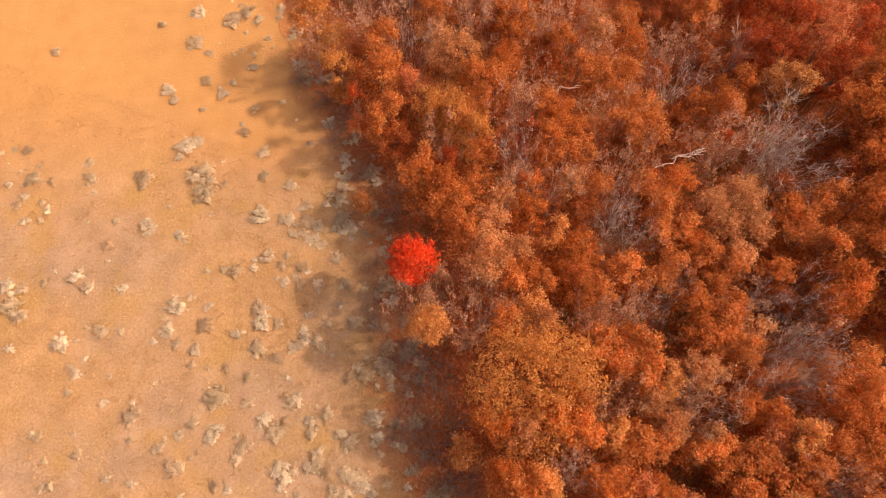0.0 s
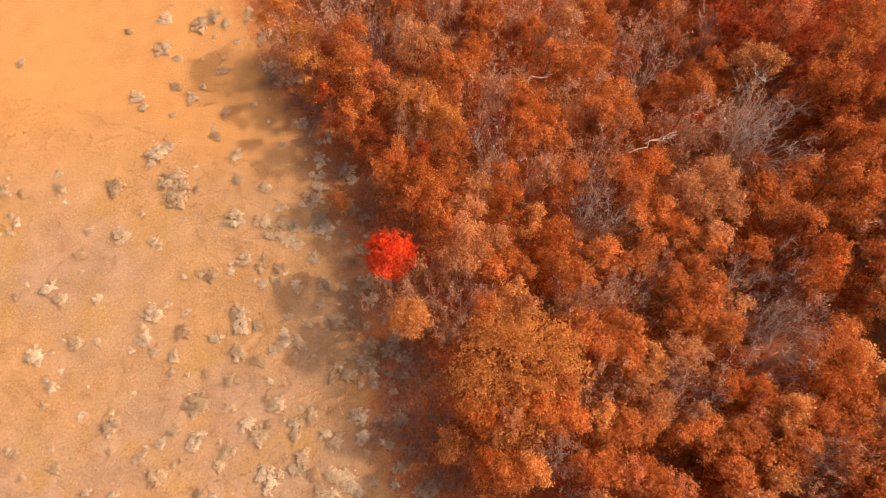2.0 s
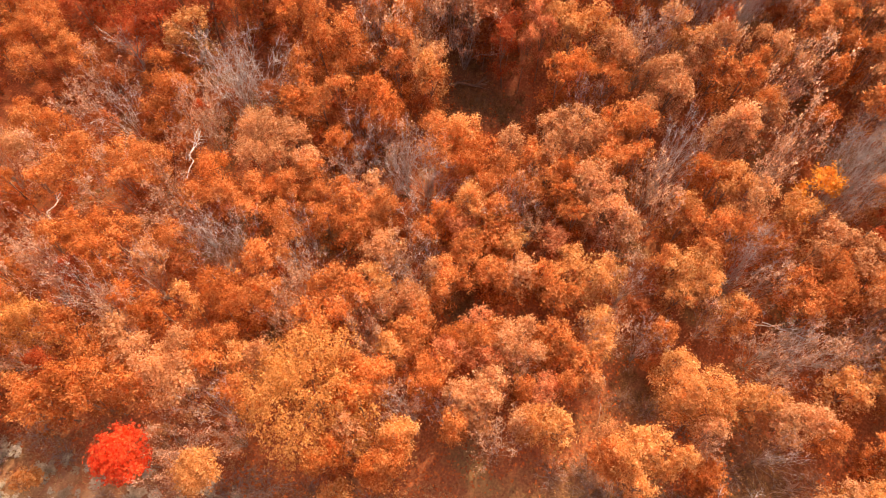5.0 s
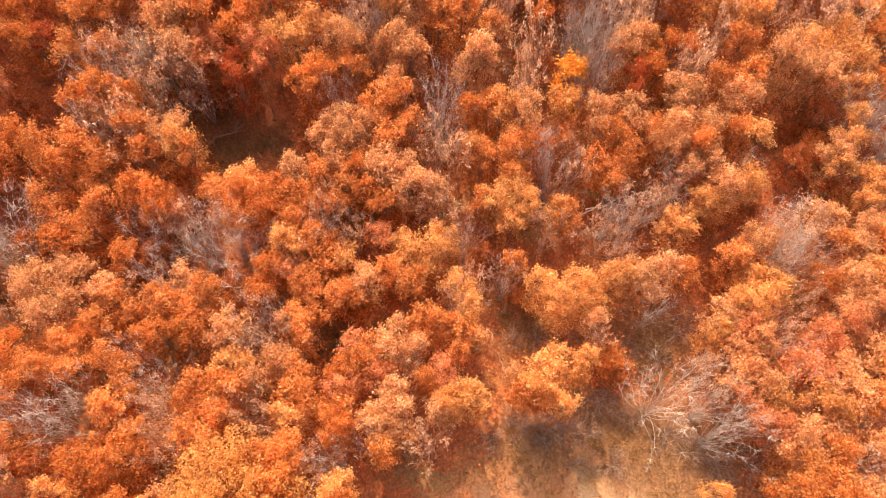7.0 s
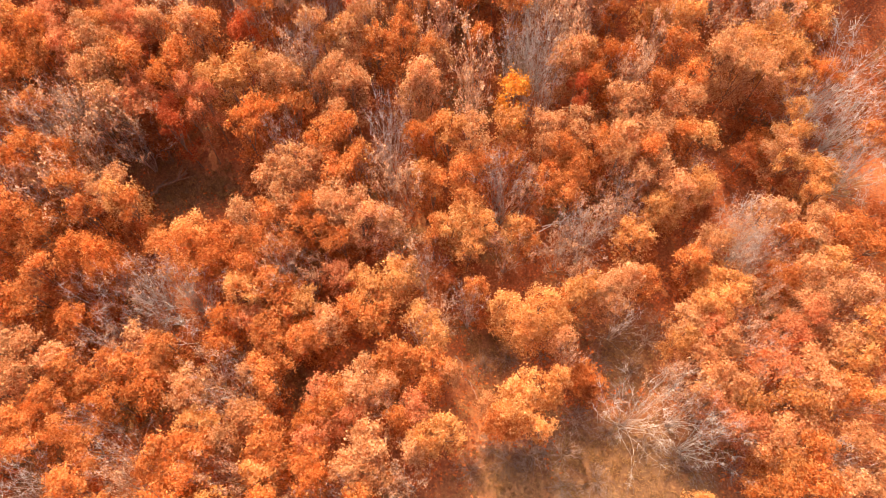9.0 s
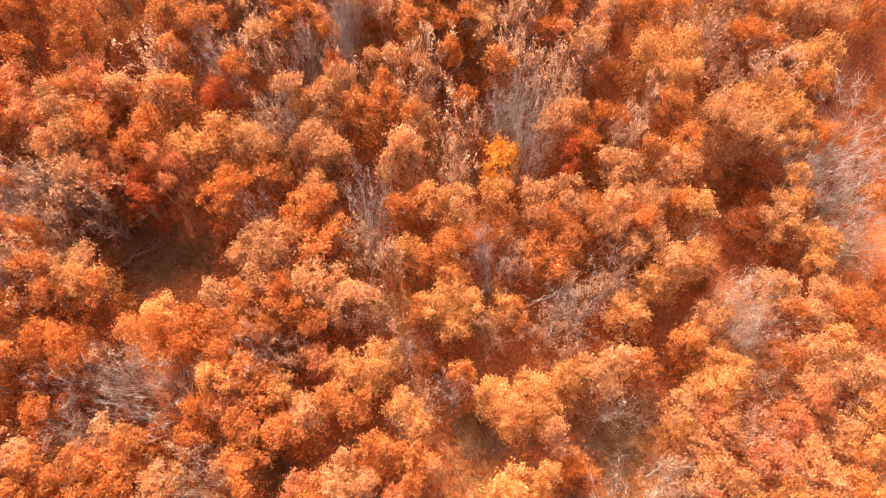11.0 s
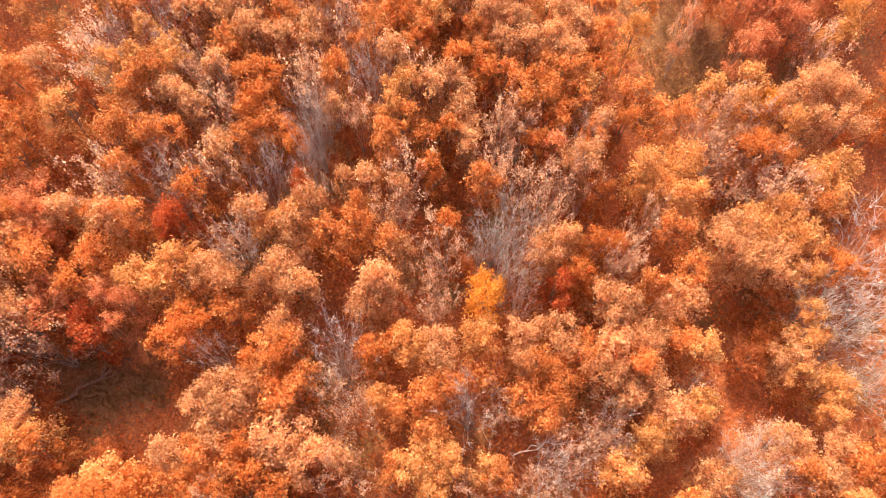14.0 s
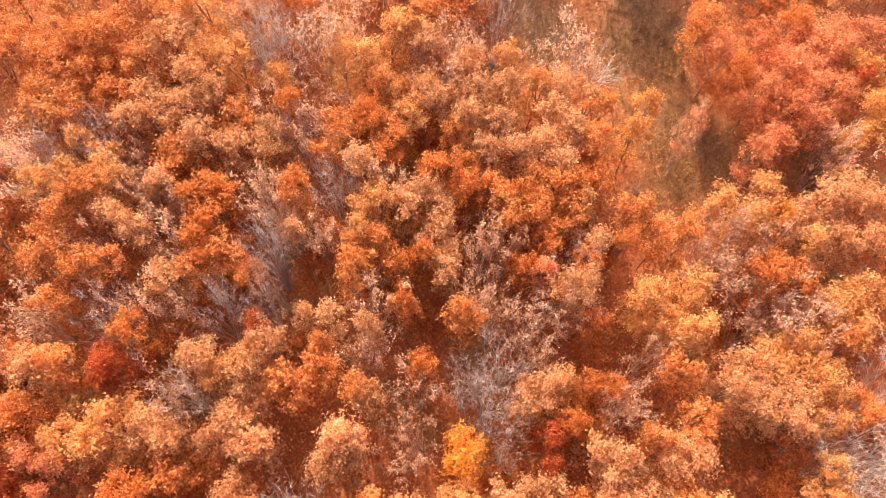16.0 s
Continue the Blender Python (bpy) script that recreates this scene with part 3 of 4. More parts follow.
for x, y, r in (
    (7.5, -15.3, 0.75), (7.5, -5, 0.4), (8.1, 5.1, 0.6), (8.2, 24.1, 1.09), (8.6, -21.9, 0.84), (8.6, -20.6, 0.96),
    (8.6, -19.4, 0.94), (8.6, -14.1, 0.86), (8.8, -3.8, 0.57), (8.9, -1.3, 0.57), (9, 4.5, 0.72), (9.1, 4, 0.84),
    (9.2, -0.2, 1.03), (9.3, -8.8, 0.59), (9.6, -19.9, 1.09), (9.8, -0.6, 0.57), (10.3, 6.7, 0.87), (10.6, -11.2, 0.85),
    (10.7, 3.8, 0.74), (10.9, 6.3, 0.88), (11, -10.9, 0.61), (11.2, -12.2, 0.99), (11.4, -20.9, 0.85), (12.1, -21.5, 1.01),
    (12.1, -16.7, 0.93), (12.3, 0.5, 0.95), (12.4, 14.1, 0.97), (12.7, -20.1, 0.71), (12.7, 12.9, 0.96), (12.8, -19.4, 0.84),
):
    plant("p", x, y, r)
for x, y, r in (
    (13.1, 8.4, 0.79), (13.2, 11.8, 0.81), (13.8, 14.8, 0.99), (14, 13.6, 1.12), (14.1, 12.8, 0.83), (14.6, -16, 1.08),
    (15.7, -21.6, 1.03), (15.8, -15.6, 0.95), (15.8, -14.5, 0.8), (16.1, -1.5, 0.98), (16.3, -3, 0.79), (16.5, -2, 0.74),
    (16.8, -13.7, 0.93), (16.9, -0.1, 0.75), (17.2, -0.9, 1.25), (17.6, 3.4, 0.76), (17.7, -15.9, 0.97), (18, -14.4, 1.09),
    (18.2, -10.4, 0.65), (18.2, 1.3, 1.01), (18.5, -17.7, 0.89), (18.7, -12.1, 1.07), (18.8, -14.9, 0.75), (18.8, 0.3, 0.76),
    (18.9, -10.9, 0.79), (19.1, -16.7, 0.98), (19.1, 0.7, 1.02), (19.2, 2.2, 0.64), (19.3, -7.5, 0.91), (19.4, -0.4, 0.77),
):
    plant("p", x, y, r)
for x, y, r in (
    (19.5, -21.8, 1.06), (19.6, -15.4, 0.86), (19.8, -20.6, 0.92), (20, -14.4, 0.84), (20, 8.8, 1.09), (20.7, -20.1, 0.91),
    (21.2, -1.4, 1.05), (21.3, 12.3, 0.73), (21.4, -20.8, 1.04), (21.7, -12.2, 0.73), (21.9, -5.9, 0.72), (21.9, -5, 0.93),
    (22.2, -13, 0.94), (22.4, -5.4, 1.03), (22.7, -2.5, 0.84), (23.3, -2.3, 1.16), (23.4, -6.9, 0.72), (23.4, -1.1, 0.53),
    (23.7, 0.4, 0.98), (23.8, -2, 0.74), (24.4, 1, 0.92), (24.6, 8.5, 1.02), (24.7, -27.2, 0.92), (25, -26.1, 1.02),
    (25.1, -2.8, 0.95), (25.3, 9.1, 1.04), (25.8, -3.5, 0.95), (25.8, 8.6, 1.04), (25.9, -7.2, 0.68), (26, -27.8, 0.93),
):
    plant("p", x, y, r)
for x, y, r in (
    (26.3, -1.2, 0.86), (26.4, -25, 0.76), (26.4, -6, 0.63), (26.6, -26.3, 0.9), (26.6, -5.1, 0.52), (26.8, -27.4, 1.19),
    (26.9, 8.2, 0.91), (27.1, -16.6, 0.77), (27.1, 4.2, 1.05), (27.3, 8.7, 1.07), (27.9, 8.9, 0.62), (28, 6.1, 0.91),
    (29.3, -0.4, 0.85), (29.8, -11.1, 0.65), (29.9, -9.8, 0.86), (29.9, -5.5, 0.54), (30.5, -10.3, 0.98), (30.6, -16, 0.79),
    (31, 0.4, 0.69), (31.5, -15.6, 0.91), (31.7, -16.8, 0.81), (31.7, -13.1, 0.78), (31.7, 0.7, 0.58), (32.3, 1.3, 0.71),
    (32.5, -16.3, 0.82), (32.7, -14.1, 0.8), (32.7, -1.1, 0.69), (32.9, -17.9, 0.72), (33.2, -13, 0.8), (33.6, -17.1, 0.95),
):
    plant("p", x, y, r)
for x, y, r in (
    (33.7, -5.1, 0.91), (33.7, -3.8, 0.8), (34.1, -14.7, 0.94), (34.1, -13.5, 1.05), (34.4, -2.6, 0.94), (35.5, -0.2, 0.73),
    (35.6, -2.4, 0.95), (35.6, -1.1, 0.96), (36.1, -3.5, 0.95), (36.6, -12, 0.79), (36.6, -1, 0.98), (36.9, -2.8, 0.92),
    (38.7, -2.2, 1.26),
):
    plant("p", x, y, r)
for x, y, r in (
    (2.2, -11.9, 0.41), (2.6, -15.2, 0.96), (3.7, 2.1, 0.78), (3.9, 9.2, 0.71), (4.4, -19.4, 0.91), (4.6, -16.7, 1.12),
    (4.9, 12.7, 0.55), (5.4, -15.2, 0.73), (5.7, -20.1, 0.8), (6, -6.9, 0.56), (6.4, -2.4, 0.66), (6.7, -3.1, 0.88),
    (6.8, 3.6, 0.81), (6.9, -21.2, 0.82), (6.9, -6, 1.01), (7.2, -7.5, 0.68), (7.4, -6.8, 0.9), (7.5, -8.2, 0.46),
    (8.2, -13.5, 0.61), (9, 6.3, 0.85), (9.4, -15, 0.63), (9.5, -15.8, 1.02), (9.6, -16.3, 0.77), (9.9, -21.1, 0.84),
    (9.9, -7.6, 0.7), (10.2, -8.6, 0.71), (10.5, -7.3, 1.06), (10.6, -3.7, 0.7), (10.8, -16.1, 0.78), (10.9, -9.9, 0.85),
):
    plant("b", x, y, r)
for x, y, r in (
    (11, -8.4, 0.96), (11.1, -6.7, 0.71), (11.3, -10.5, 0.73), (11.4, -3.4, 0.82), (12.9, -1.3, 0.95), (13.1, -13.4, 0.9),
    (13.2, -22.2, 0.59), (13.2, 1.2, 0.72), (13.4, -2.4, 1.08), (13.5, -3.1, 0.6), (13.6, -1.2, 0.72), (13.8, -22.8, 0.74),
    (13.9, -14.4, 0.79), (14, -15.2, 0.93), (14.1, -22.4, 1.03), (14.2, -6, 0.73), (14.3, 3.8, 1.03), (14.4, -8.1, 0.74),
    (14.7, -16.8, 0.95), (14.9, -21.5, 0.73), (14.9, -17.4, 0.55), (15, -7, 0.74), (15, -5.5, 0.86), (15.4, -6.3, 0.99),
    (16.2, -22.1, 1.04), (16.4, 21.2, 0.7), (16.8, -17.5, 0.84), (17.2, -22.5, 0.6), (17.3, 5.4, 0.9), (17.4, 20.6, 0.89),
):
    plant("b", x, y, r)
for x, y, r in (
    (17.7, -4.8, 0.75), (18.7, -23.3, 0.73), (19.3, -9.1, 0.92), (19.4, 8.2, 0.94), (19.5, -6.5, 0.9), (19.9, -23.3, 0.96),
    (20.8, -23, 1.08), (21.5, -22, 1.18), (21.7, -23, 0.96), (21.9, -25.8, 0.89), (22.4, -13.9, 0.84), (22.7, -25.2, 1.13),
    (23.1, -26.3, 0.9), (23.2, -18.5, 0.78), (23.4, -19.5, 0.79), (24.1, -18.1, 1.11), (24.1, 2, 1.34), (24.1, 2.8, 0.9),
    (24.6, -17.9, 0.78), (24.7, -19.5, 1.02), (25.3, -24.8, 0.62), (25.3, -2, 0.74), (25.9, -2.7, 0.7), (26.6, -22.9, 0.85),
    (27.3, -23.9, 0.87), (27.8, -21.8, 0.77), (28.7, -16.6, 0.67), (29.3, -7.5, 0.64), (30, -8.1, 0.65), (30.6, -8.6, 0.76),
):
    plant("b", x, y, r)
for x, y, r in (
    (33.5, 0.7, 0.71), (33.7, -10.6, 0.91), (33.9, 2.5, 0.86), (33.9, 3.5, 0.74), (34.3, 1.2, 0.85), (35.1, -15, 0.6),
    (35.1, 1.7, 0.49), (36.2, -5.9, 0.71), (36.3, -9.4, 1.18), (36.5, -8.5, 0.59), (36.8, -10.7, 0.96), (37.2, -11.4, 0.84),
    (37.3, -4.4, 0.85), (37.8, -3.4, 0.98),
):
    plant("b", x, y, r)
for x, y, r in (
    (-0.3, 15, 0.76), (0.4, 14.4, 0.88), (1.8, 4.2, 0.54), (2, 2.5, 0.55), (2.4, 3.7, 0.76), (3.2, 22, 1.01),
    (3.7, 10.7, 0.6), (4.1, 4.1, 0.77), (4.1, 13.4, 0.75), (4.2, 14.8, 0.64), (4.3, 16.3, 0.66), (5, 17.5, 0.94),
    (5.4, 11, 0.61), (5.4, 18.8, 0.83), (5.9, 2.3, 0.57), (6, 11.8, 0.87), (6.1, 1.7, 0.46), (6.1, 23.3, 0.75),
    (6.3, 18.3, 0.69), (8.4, 1.8, 0.59), (9.6, 23.1, 0.93), (10.4, -23.5, 0.73), (10.7, 9.4, 0.77), (10.8, 15.5, 0.97),
    (11.2, -22.9, 0.88), (11.2, 8, 0.89), (11.4, 12.1, 0.93), (12.3, 5, 0.76), (12.5, 19.6, 1.05), (13.2, 4.5, 0.77),
):
    plant("o", x, y, r)
for x, y, r in (
    (13.8, 19.5, 1.06), (13.9, 2.8, 0.77), (14.4, 10.6, 0.81), (14.6, 21.1, 0.94), (15.4, 13.5, 0.85), (15.9, 4.6, 1.05),
    (16.2, 0.2, 0.74), (16.3, 9.2, 1.09), (16.7, 4.4, 0.8), (16.7, 5.5, 1.07), (17.3, 9.2, 0.96), (17.4, 0.5, 0.5),
    (17.4, 10.4, 0.98), (19.1, 19.2, 0.79), (19.5, 15.9, 0.76), (19.6, -5, 0.77), (19.7, -5.8, 0.64), (19.7, 18.3, 1.1),
    (21.1, -13.9, 0.63), (21.8, 2.6, 0.81), (21.8, 10.7, 1), (21.9, -14.8, 0.64), (22, -15.5, 0.54), (22.2, 2, 0.94),
    (24.1, -8.9, 0.62), (24.2, -15.9, 0.65), (24.9, 5.7, 0.72), (26.4, 7.3, 0.89), (26.6, -9, 0.62), (27, -13.7, 0.64),
):
    plant("o", x, y, r)
for x, y, r in (
    (27.6, 1, 0.67), (27.8, 11.2, 1.1), (27.9, -8.9, 0.63), (28.3, -10.1, 0.63), (28.8, -3.6, 0.65), (29.6, -17.4, 0.8),
    (29.6, -14.2, 0.66), (29.9, -1.9, 0.66), (30.3, -12.3, 0.76), (30.5, -1.8, 0.67), (31, -2.7, 0.78), (31.2, -11.2, 0.66),
    (32, -3.1, 0.79), (32.3, -9.4, 0.67), (32.3, -2.1, 0.8), (32.7, -24.2, 0.91), (34, -9.1, 0.91), (35.1, -6, 0.58),
    (36.6, 0.3, 0.74), (38.4, 1.1, 0.9),
):
    plant("o", x, y, r)
for x, y, r in (
    (-2.5, 18, 1.1), (-1.8, 19.1, 0.84), (2.4, 19.1, 0.7), (2.6, 17.8, 0.69), (3.1, 24.4, 0.93), (4.2, 23.4, 1.07),
    (5.7, 23.5, 0.93), (5.8, 7.8, 0.73), (6.4, 14.3, 0.8), (8.7, 17.8, 0.72), (9.1, 14.4, 0.69), (10.9, -15.2, 0.66),
    (10.9, 22.4, 0.94), (11.3, 18.9, 0.9), (11.5, 25.8, 1), (11.7, 17.6, 0.89), (12.1, -24.8, 0.93), (12.2, 20.6, 0.78),
    (12.9, 6.5, 0.79), (12.9, 26.1, 1.02), (13.2, -5, 0.74), (13.3, 23, 0.97), (13.9, -16.9, 0.69), (14.1, 10.8, 0.69),
    (14.3, -21.3, 0.59), (14.3, 23.9, 0.99), (14.9, 17.4, 0.76), (15.2, 9.9, 0.7), (15.7, 15.2, 0.89), (16.1, -20, 0.74),
):
    plant("r", x, y, r)
for x, y, r in (
    (16.2, 11.5, 0.86), (16.5, 21.3, 0.65), (17.3, 11.1, 0.72), (18.1, -21.7, 0.74), (18.4, 8.1, 0.55), (18.6, 16.2, 0.93),
    (19.6, 15.5, 1.08), (19.6, 18.3, 1.28), (20.3, 17.6, 1.12), (20.5, 11.4, 0.88), (22.9, -15.6, 0.56), (23.3, 7.1, 0.87),
    (23.5, 9.9, 0.9), (27.3, 6.1, 0.61), (29.1, -5.5, 0.62), (29.7, -12.4, 0.68), (30, 11.4, 0.99), (30.5, -3.2, 0.57),
    (30.8, -17.4, 0.72), (33.2, -11.4, 0.82), (33.3, -8.6, 0.81), (33.4, 5, 0.77), (33.9, -1.3, 0.6), (37.6, -6.7, 0.62),
    (38.2, 0.5, 0.78),
):
    plant("r", x, y, r)
for x, y, r in (
    (-1.5, 20.7, 0.7), (4, -14.6, 0.72), (4.2, -14, 0.6), (4.9, -13.9, 0.6), (5.3, -13.6, 0.48), (6.3, -16.7, 0.89),
    (6.9, -18.1, 0.65), (7.5, -17.9, 0.91), (7.6, 1.6, 0.68), (7.7, -19.2, 0.93), (7.8, -2.4, 0.67), (8, 0.4, 0.68),
    (8.2, -15, 0.75), (9.4, 1.3, 0.69), (13.2, 4, 0.77), (14.2, -0.1, 0.73), (19.1, 22.9, 1), (20.1, 24.2, 1.03),
    (22.7, 4.8, 0.42), (23.6, 7.3, 0.86), (23.7, 4.2, 0.58), (24.1, 7.9, 0.87), (24.3, 5.1, 0.94), (24.5, 7.1, 1.01),
    (26.2, 9.9, 0.76), (26.5, -14.5, 0.54), (27.4, 7, 1.06), (27.4, 10.1, 0.93), (28.1, 7.3, 0.92), (29.3, -24, 0.63),
):
    plant("c", x, y, r)
for x, y, r in (
    (29.5, -25.3, 0.78), (30.1, -27.3, 0.81), (30.6, -26, 1.19), (30.9, -28.4, 0.97), (31.1, -22, 0.45), (31.4, -27.3, 1.09),
    (31.8, -25.4, 0.93), (32.5, -26.7, 1.09), (33.1, -30.6, 1.18), (33.3, -28.1, 1.41), (33.4, -29.1, 1.15), (33.8, -24.2, 1.19),
    (34, -26, 0.96),
):
    plant("c", x, y, r)
for x, y, r in (
    (-4.2, 19.4, 0.47), (0.4, 16.2, 0.57), (3.9, 18.1, 0.54), (13.7, 17.7, 0.38), (16.2, 23.8, 0.99), (17, 22.6, 1.14),
    (17.6, 24.6, 1.02), (18.3, 24.1, 1.18), (19, 21.2, 0.81), (19.7, -12.8, 0.42), (20.1, 21.7, 0.99), (20.8, -13, 0.63),
    (21.1, 23.8, 1.04), (22.7, 5.7, 0.7), (23.5, 5.9, 0.71), (26.6, 2, 0.64), (26.9, 1.8, 0.95), (27.1, -3.4, 0.47),
    (31.4, -29.6, 0.63),
):
    plant("R", x, y, r)
for x, y, r in (
    (-6.4, 24.5, 1.53), (-5.3, 21.6, 0.87), (-0.6, 19.2, 0.82), (0.4, 18.9, 1.22), (1.5, 17.5, 0.92), (28.9, -28.7, 0.82),
    (29.9, -28.9, 0.97), (31.1, -19.5, 0.6), (32, -29.8, 0.86), (32, -20, 0.61),
):
    plant("y", x, y, r)
for x, y, r in (
    (20.9, -9.8, 0.86), (26.3, -24, 0.69),
):
    plant("Y", x, y, r)
for x, y, r in (
    (-6.7, 23.2, 0.66), (-3.5, 24.4, 1.15), (-2.4, 24.6, 0.91), (-1.5, 9.2, 0.66), (-0.4, 9.9, 0.71), (0, 17.8, 0.75),
    (1, 8.2, 0.69), (1.3, 24.6, 0.76), (2.5, 25, 0.77), (3.1, 15.1, 0.64), (3.1, 19.1, 0.88), (4, -19.8, 0.66),
    (4.3, 20.2, 0.85), (4.6, 2.5, 0.68), (5.1, 24.5, 0.92), (5.2, -16.2, 0.62), (5.2, -1.5, 0.66), (6, 8.6, 0.67),
    (6.4, -13, 0.84), (6.8, 4.9, 0.71), (6.9, 8.4, 0.68), (6.9, 25.1, 0.94), (7.3, 5.6, 0.71), (7.5, 9.1, 0.69),
    (7.8, -16.5, 0.64), (7.9, 23.1, 0.76), (8, 15.7, 0.76), (8.1, 19.5, 0.86), (8.2, -21.5, 0.98), (8.3, -1.2, 0.57),
):
    plant("t", x, y, r)
for x, y, r in (
    (8.6, -9.1, 0.35), (9.1, -17.7, 0.66), (9.5, 17, 0.9), (10.1, 5.6, 0.62), (11.1, -18.7, 0.68), (11.3, 5.7, 0.63),
    (11.3, 23.6, 0.79), (11.5, -4.2, 0.59), (12.2, -10.6, 0.5), (12.5, -18.8, 0.83), (12.6, 18.1, 0.88), (12.9, 16.9, 0.73),
    (13, 9.9, 0.85), (13.2, 23.9, 0.97), (13.3, -10.1, 0.75), (13.8, -7.7, 0.62), (13.9, 18.4, 0.84), (14.2, -11.9, 0.77),
    (14.7, 1, 0.61), (14.8, -12.9, 0.78), (15.6, -3.1, 0.74), (15.7, 2.2, 0.65), (15.9, 8.6, 0.68), (16.4, -9.4, 0.51),
    (17.8, -4.1, 0.63), (18.5, -3.2, 0.76), (20.6, 11.1, 0.85), (20.9, -16.1, 0.65), (21.1, -7.8, 0.62), (21.3, 9.6, 0.85),
):
    plant("t", x, y, r)
for x, y, r in (
    (21.4, -15.8, 0.65), (21.7, -8.3, 0.62), (22.1, 10.3, 0.72), (22.6, -17.5, 0.55), (22.7, -23.7, 0.93), (22.8, -22.3, 0.96),
    (23, 8, 0.94), (23.4, -8.7, 0.62), (23.6, -13, 0.53), (23.8, 9.1, 0.96), (24.5, 11.3, 0.75), (24.8, -15.4, 0.65),
    (24.8, -13.3, 0.74), (24.9, 10.3, 0.9), (25.1, -6.8, 0.69), (25.4, -14.4, 0.75), (25.5, -22.2, 1.49), (25.7, -12.2, 0.63),
    (25.7, 0.2, 0.99), (26.1, -21.2, 0.71), (26.2, -22.9, 1.1), (26.3, -11.5, 0.63), (26.4, -3.7, 0.53), (26.9, -7.8, 0.69),
    (27.8, -12.6, 0.65), (27.9, -13.3, 0.71), (28.1, -12.4, 0.65), (28.5, 0, 0.67), (28.6, -27.5, 0.67), (28.6, 1.4, 0.57),
):
    plant("t", x, y, r)
for x, y, r in (
    (29.1, 4.7, 0.84), (29.9, -6.3, 0.65), (30.6, -21.8, 0.37), (30.6, -4.9, 0.55), (30.9, -0.5, 0.57), (31.2, -9.4, 0.44),
    (31.6, -4.7, 0.56), (31.6, 2.4, 0.72), (31.7, -1.1, 0.8), (32.1, -4.1, 0.56), (33, 0, 0.59), (33.7, -6.6, 0.68),
    (34, 0.3, 0.72), (34.6, 4.2, 0.84), (35, -7.3, 0.88), (35.1, -5.3, 0.59), (35.3, -17.9, 0.87), (35.4, -12.2, 0.95),
    (35.7, 4, 0.85), (35.9, -13.7, 0.48), (36.5, -12.9, 0.72), (38, -7.9, 0.85), (38.2, -9.3, 0.74),
):
    plant("t", x, y, r)
for x, y, r in (
    (-1.4, 22.6, 0.73), (1.7, 9, 0.74), (2.1, -17.1, 0.5), (3.6, 16.4, 0.78), (4.2, -12.8, 0.82), (5, 2.2, 0.63),
    (5.1, 14.9, 0.65), (5.3, -12.7, 0.66), (5.3, 1, 0.33), (5.7, -10.8, 1.04), (7.1, -16.3, 0.63), (7.4, 12.9, 0.82),
    (8.3, 14.5, 0.53), (8.5, 12.5, 0.77), (8.7, 9.1, 0.7), (9.5, -11.5, 0.53), (10.3, 10.1, 0.51), (10.4, 4.6, 0.74),
    (10.6, -18.1, 0.8), (10.7, -3, 0.35), (11.5, -17.8, 0.67), (11.5, -5.4, 0.47), (11.8, 21.2, 0.98), (12, -18.3, 0.96),
    (12.7, -17.7, 0.68), (13.5, -11.2, 0.63), (13.6, -3.9, 0.6), (13.6, 9.4, 0.58), (13.8, 7.4, 0.52), (13.9, -23.6, 0.6),
):
    plant("g", x, y, r)
for x, y, r in (
    (14.1, -10.6, 0.75), (14.1, 5.8, 1.17), (14.2, -24.6, 1.07), (14.8, 2, 0.77), (14.9, -13.4, 0.65), (15.1, 6.4, 0.79),
    (15.1, 7.6, 0.74), (15.3, 16.8, 0.88), (15.4, -17.1, 0.41), (15.4, 9.8, 0.81), (15.8, -23.9, 0.77), (16, 17.9, 1.36),
    (16.4, -8.2, 0.88), (16.4, 16.2, 1.24), (16.8, -25.5, 1.27), (17.2, -23.1, 0.86), (17.3, -8.3, 0.51), (17.8, -24, 0.99),
    (19.1, -26.1, 1.37), (19.3, -3.6, 0.77), (20.1, -3.5, 0.77), (20.4, -11.2, 0.52), (20.8, 0.9, 0.53), (20.8, 12.4, 0.58),
    (21.5, -10.9, 0.62), (22.4, -11, 0.72), (23, -10.3, 0.52), (23.3, 12.2, 0.89), (23.4, -12.1, 0.73), (23.4, -11, 0.72),
):
    plant("g", x, y, r)
for x, y, r in (
    (24, 10.1, 0.59), (25, -0.6, 0.65), (26.6, -15.8, 0.65), (27.5, -3.8, 0.43), (27.5, -2, 0.65), (27.8, -2.6, 0.32),
    (28.3, -4.3, 0.43), (28.4, 2.1, 0.69), (29.3, -4.4, 0.65), (29.5, -4.3, 0.54), (30.2, -4.3, 0.44), (31.1, -7.2, 0.55),
    (31.7, -7.8, 0.55), (34, -6, 0.46), (34.8, 3.4, 0.88), (35.2, 0.9, 0.73), (36.9, -15.2, 0.74), (37.2, -6, 0.72),
    (37.9, -6.5, 0.97), (38.3, -5.3, 0.86),
):
    plant("g", x, y, r)
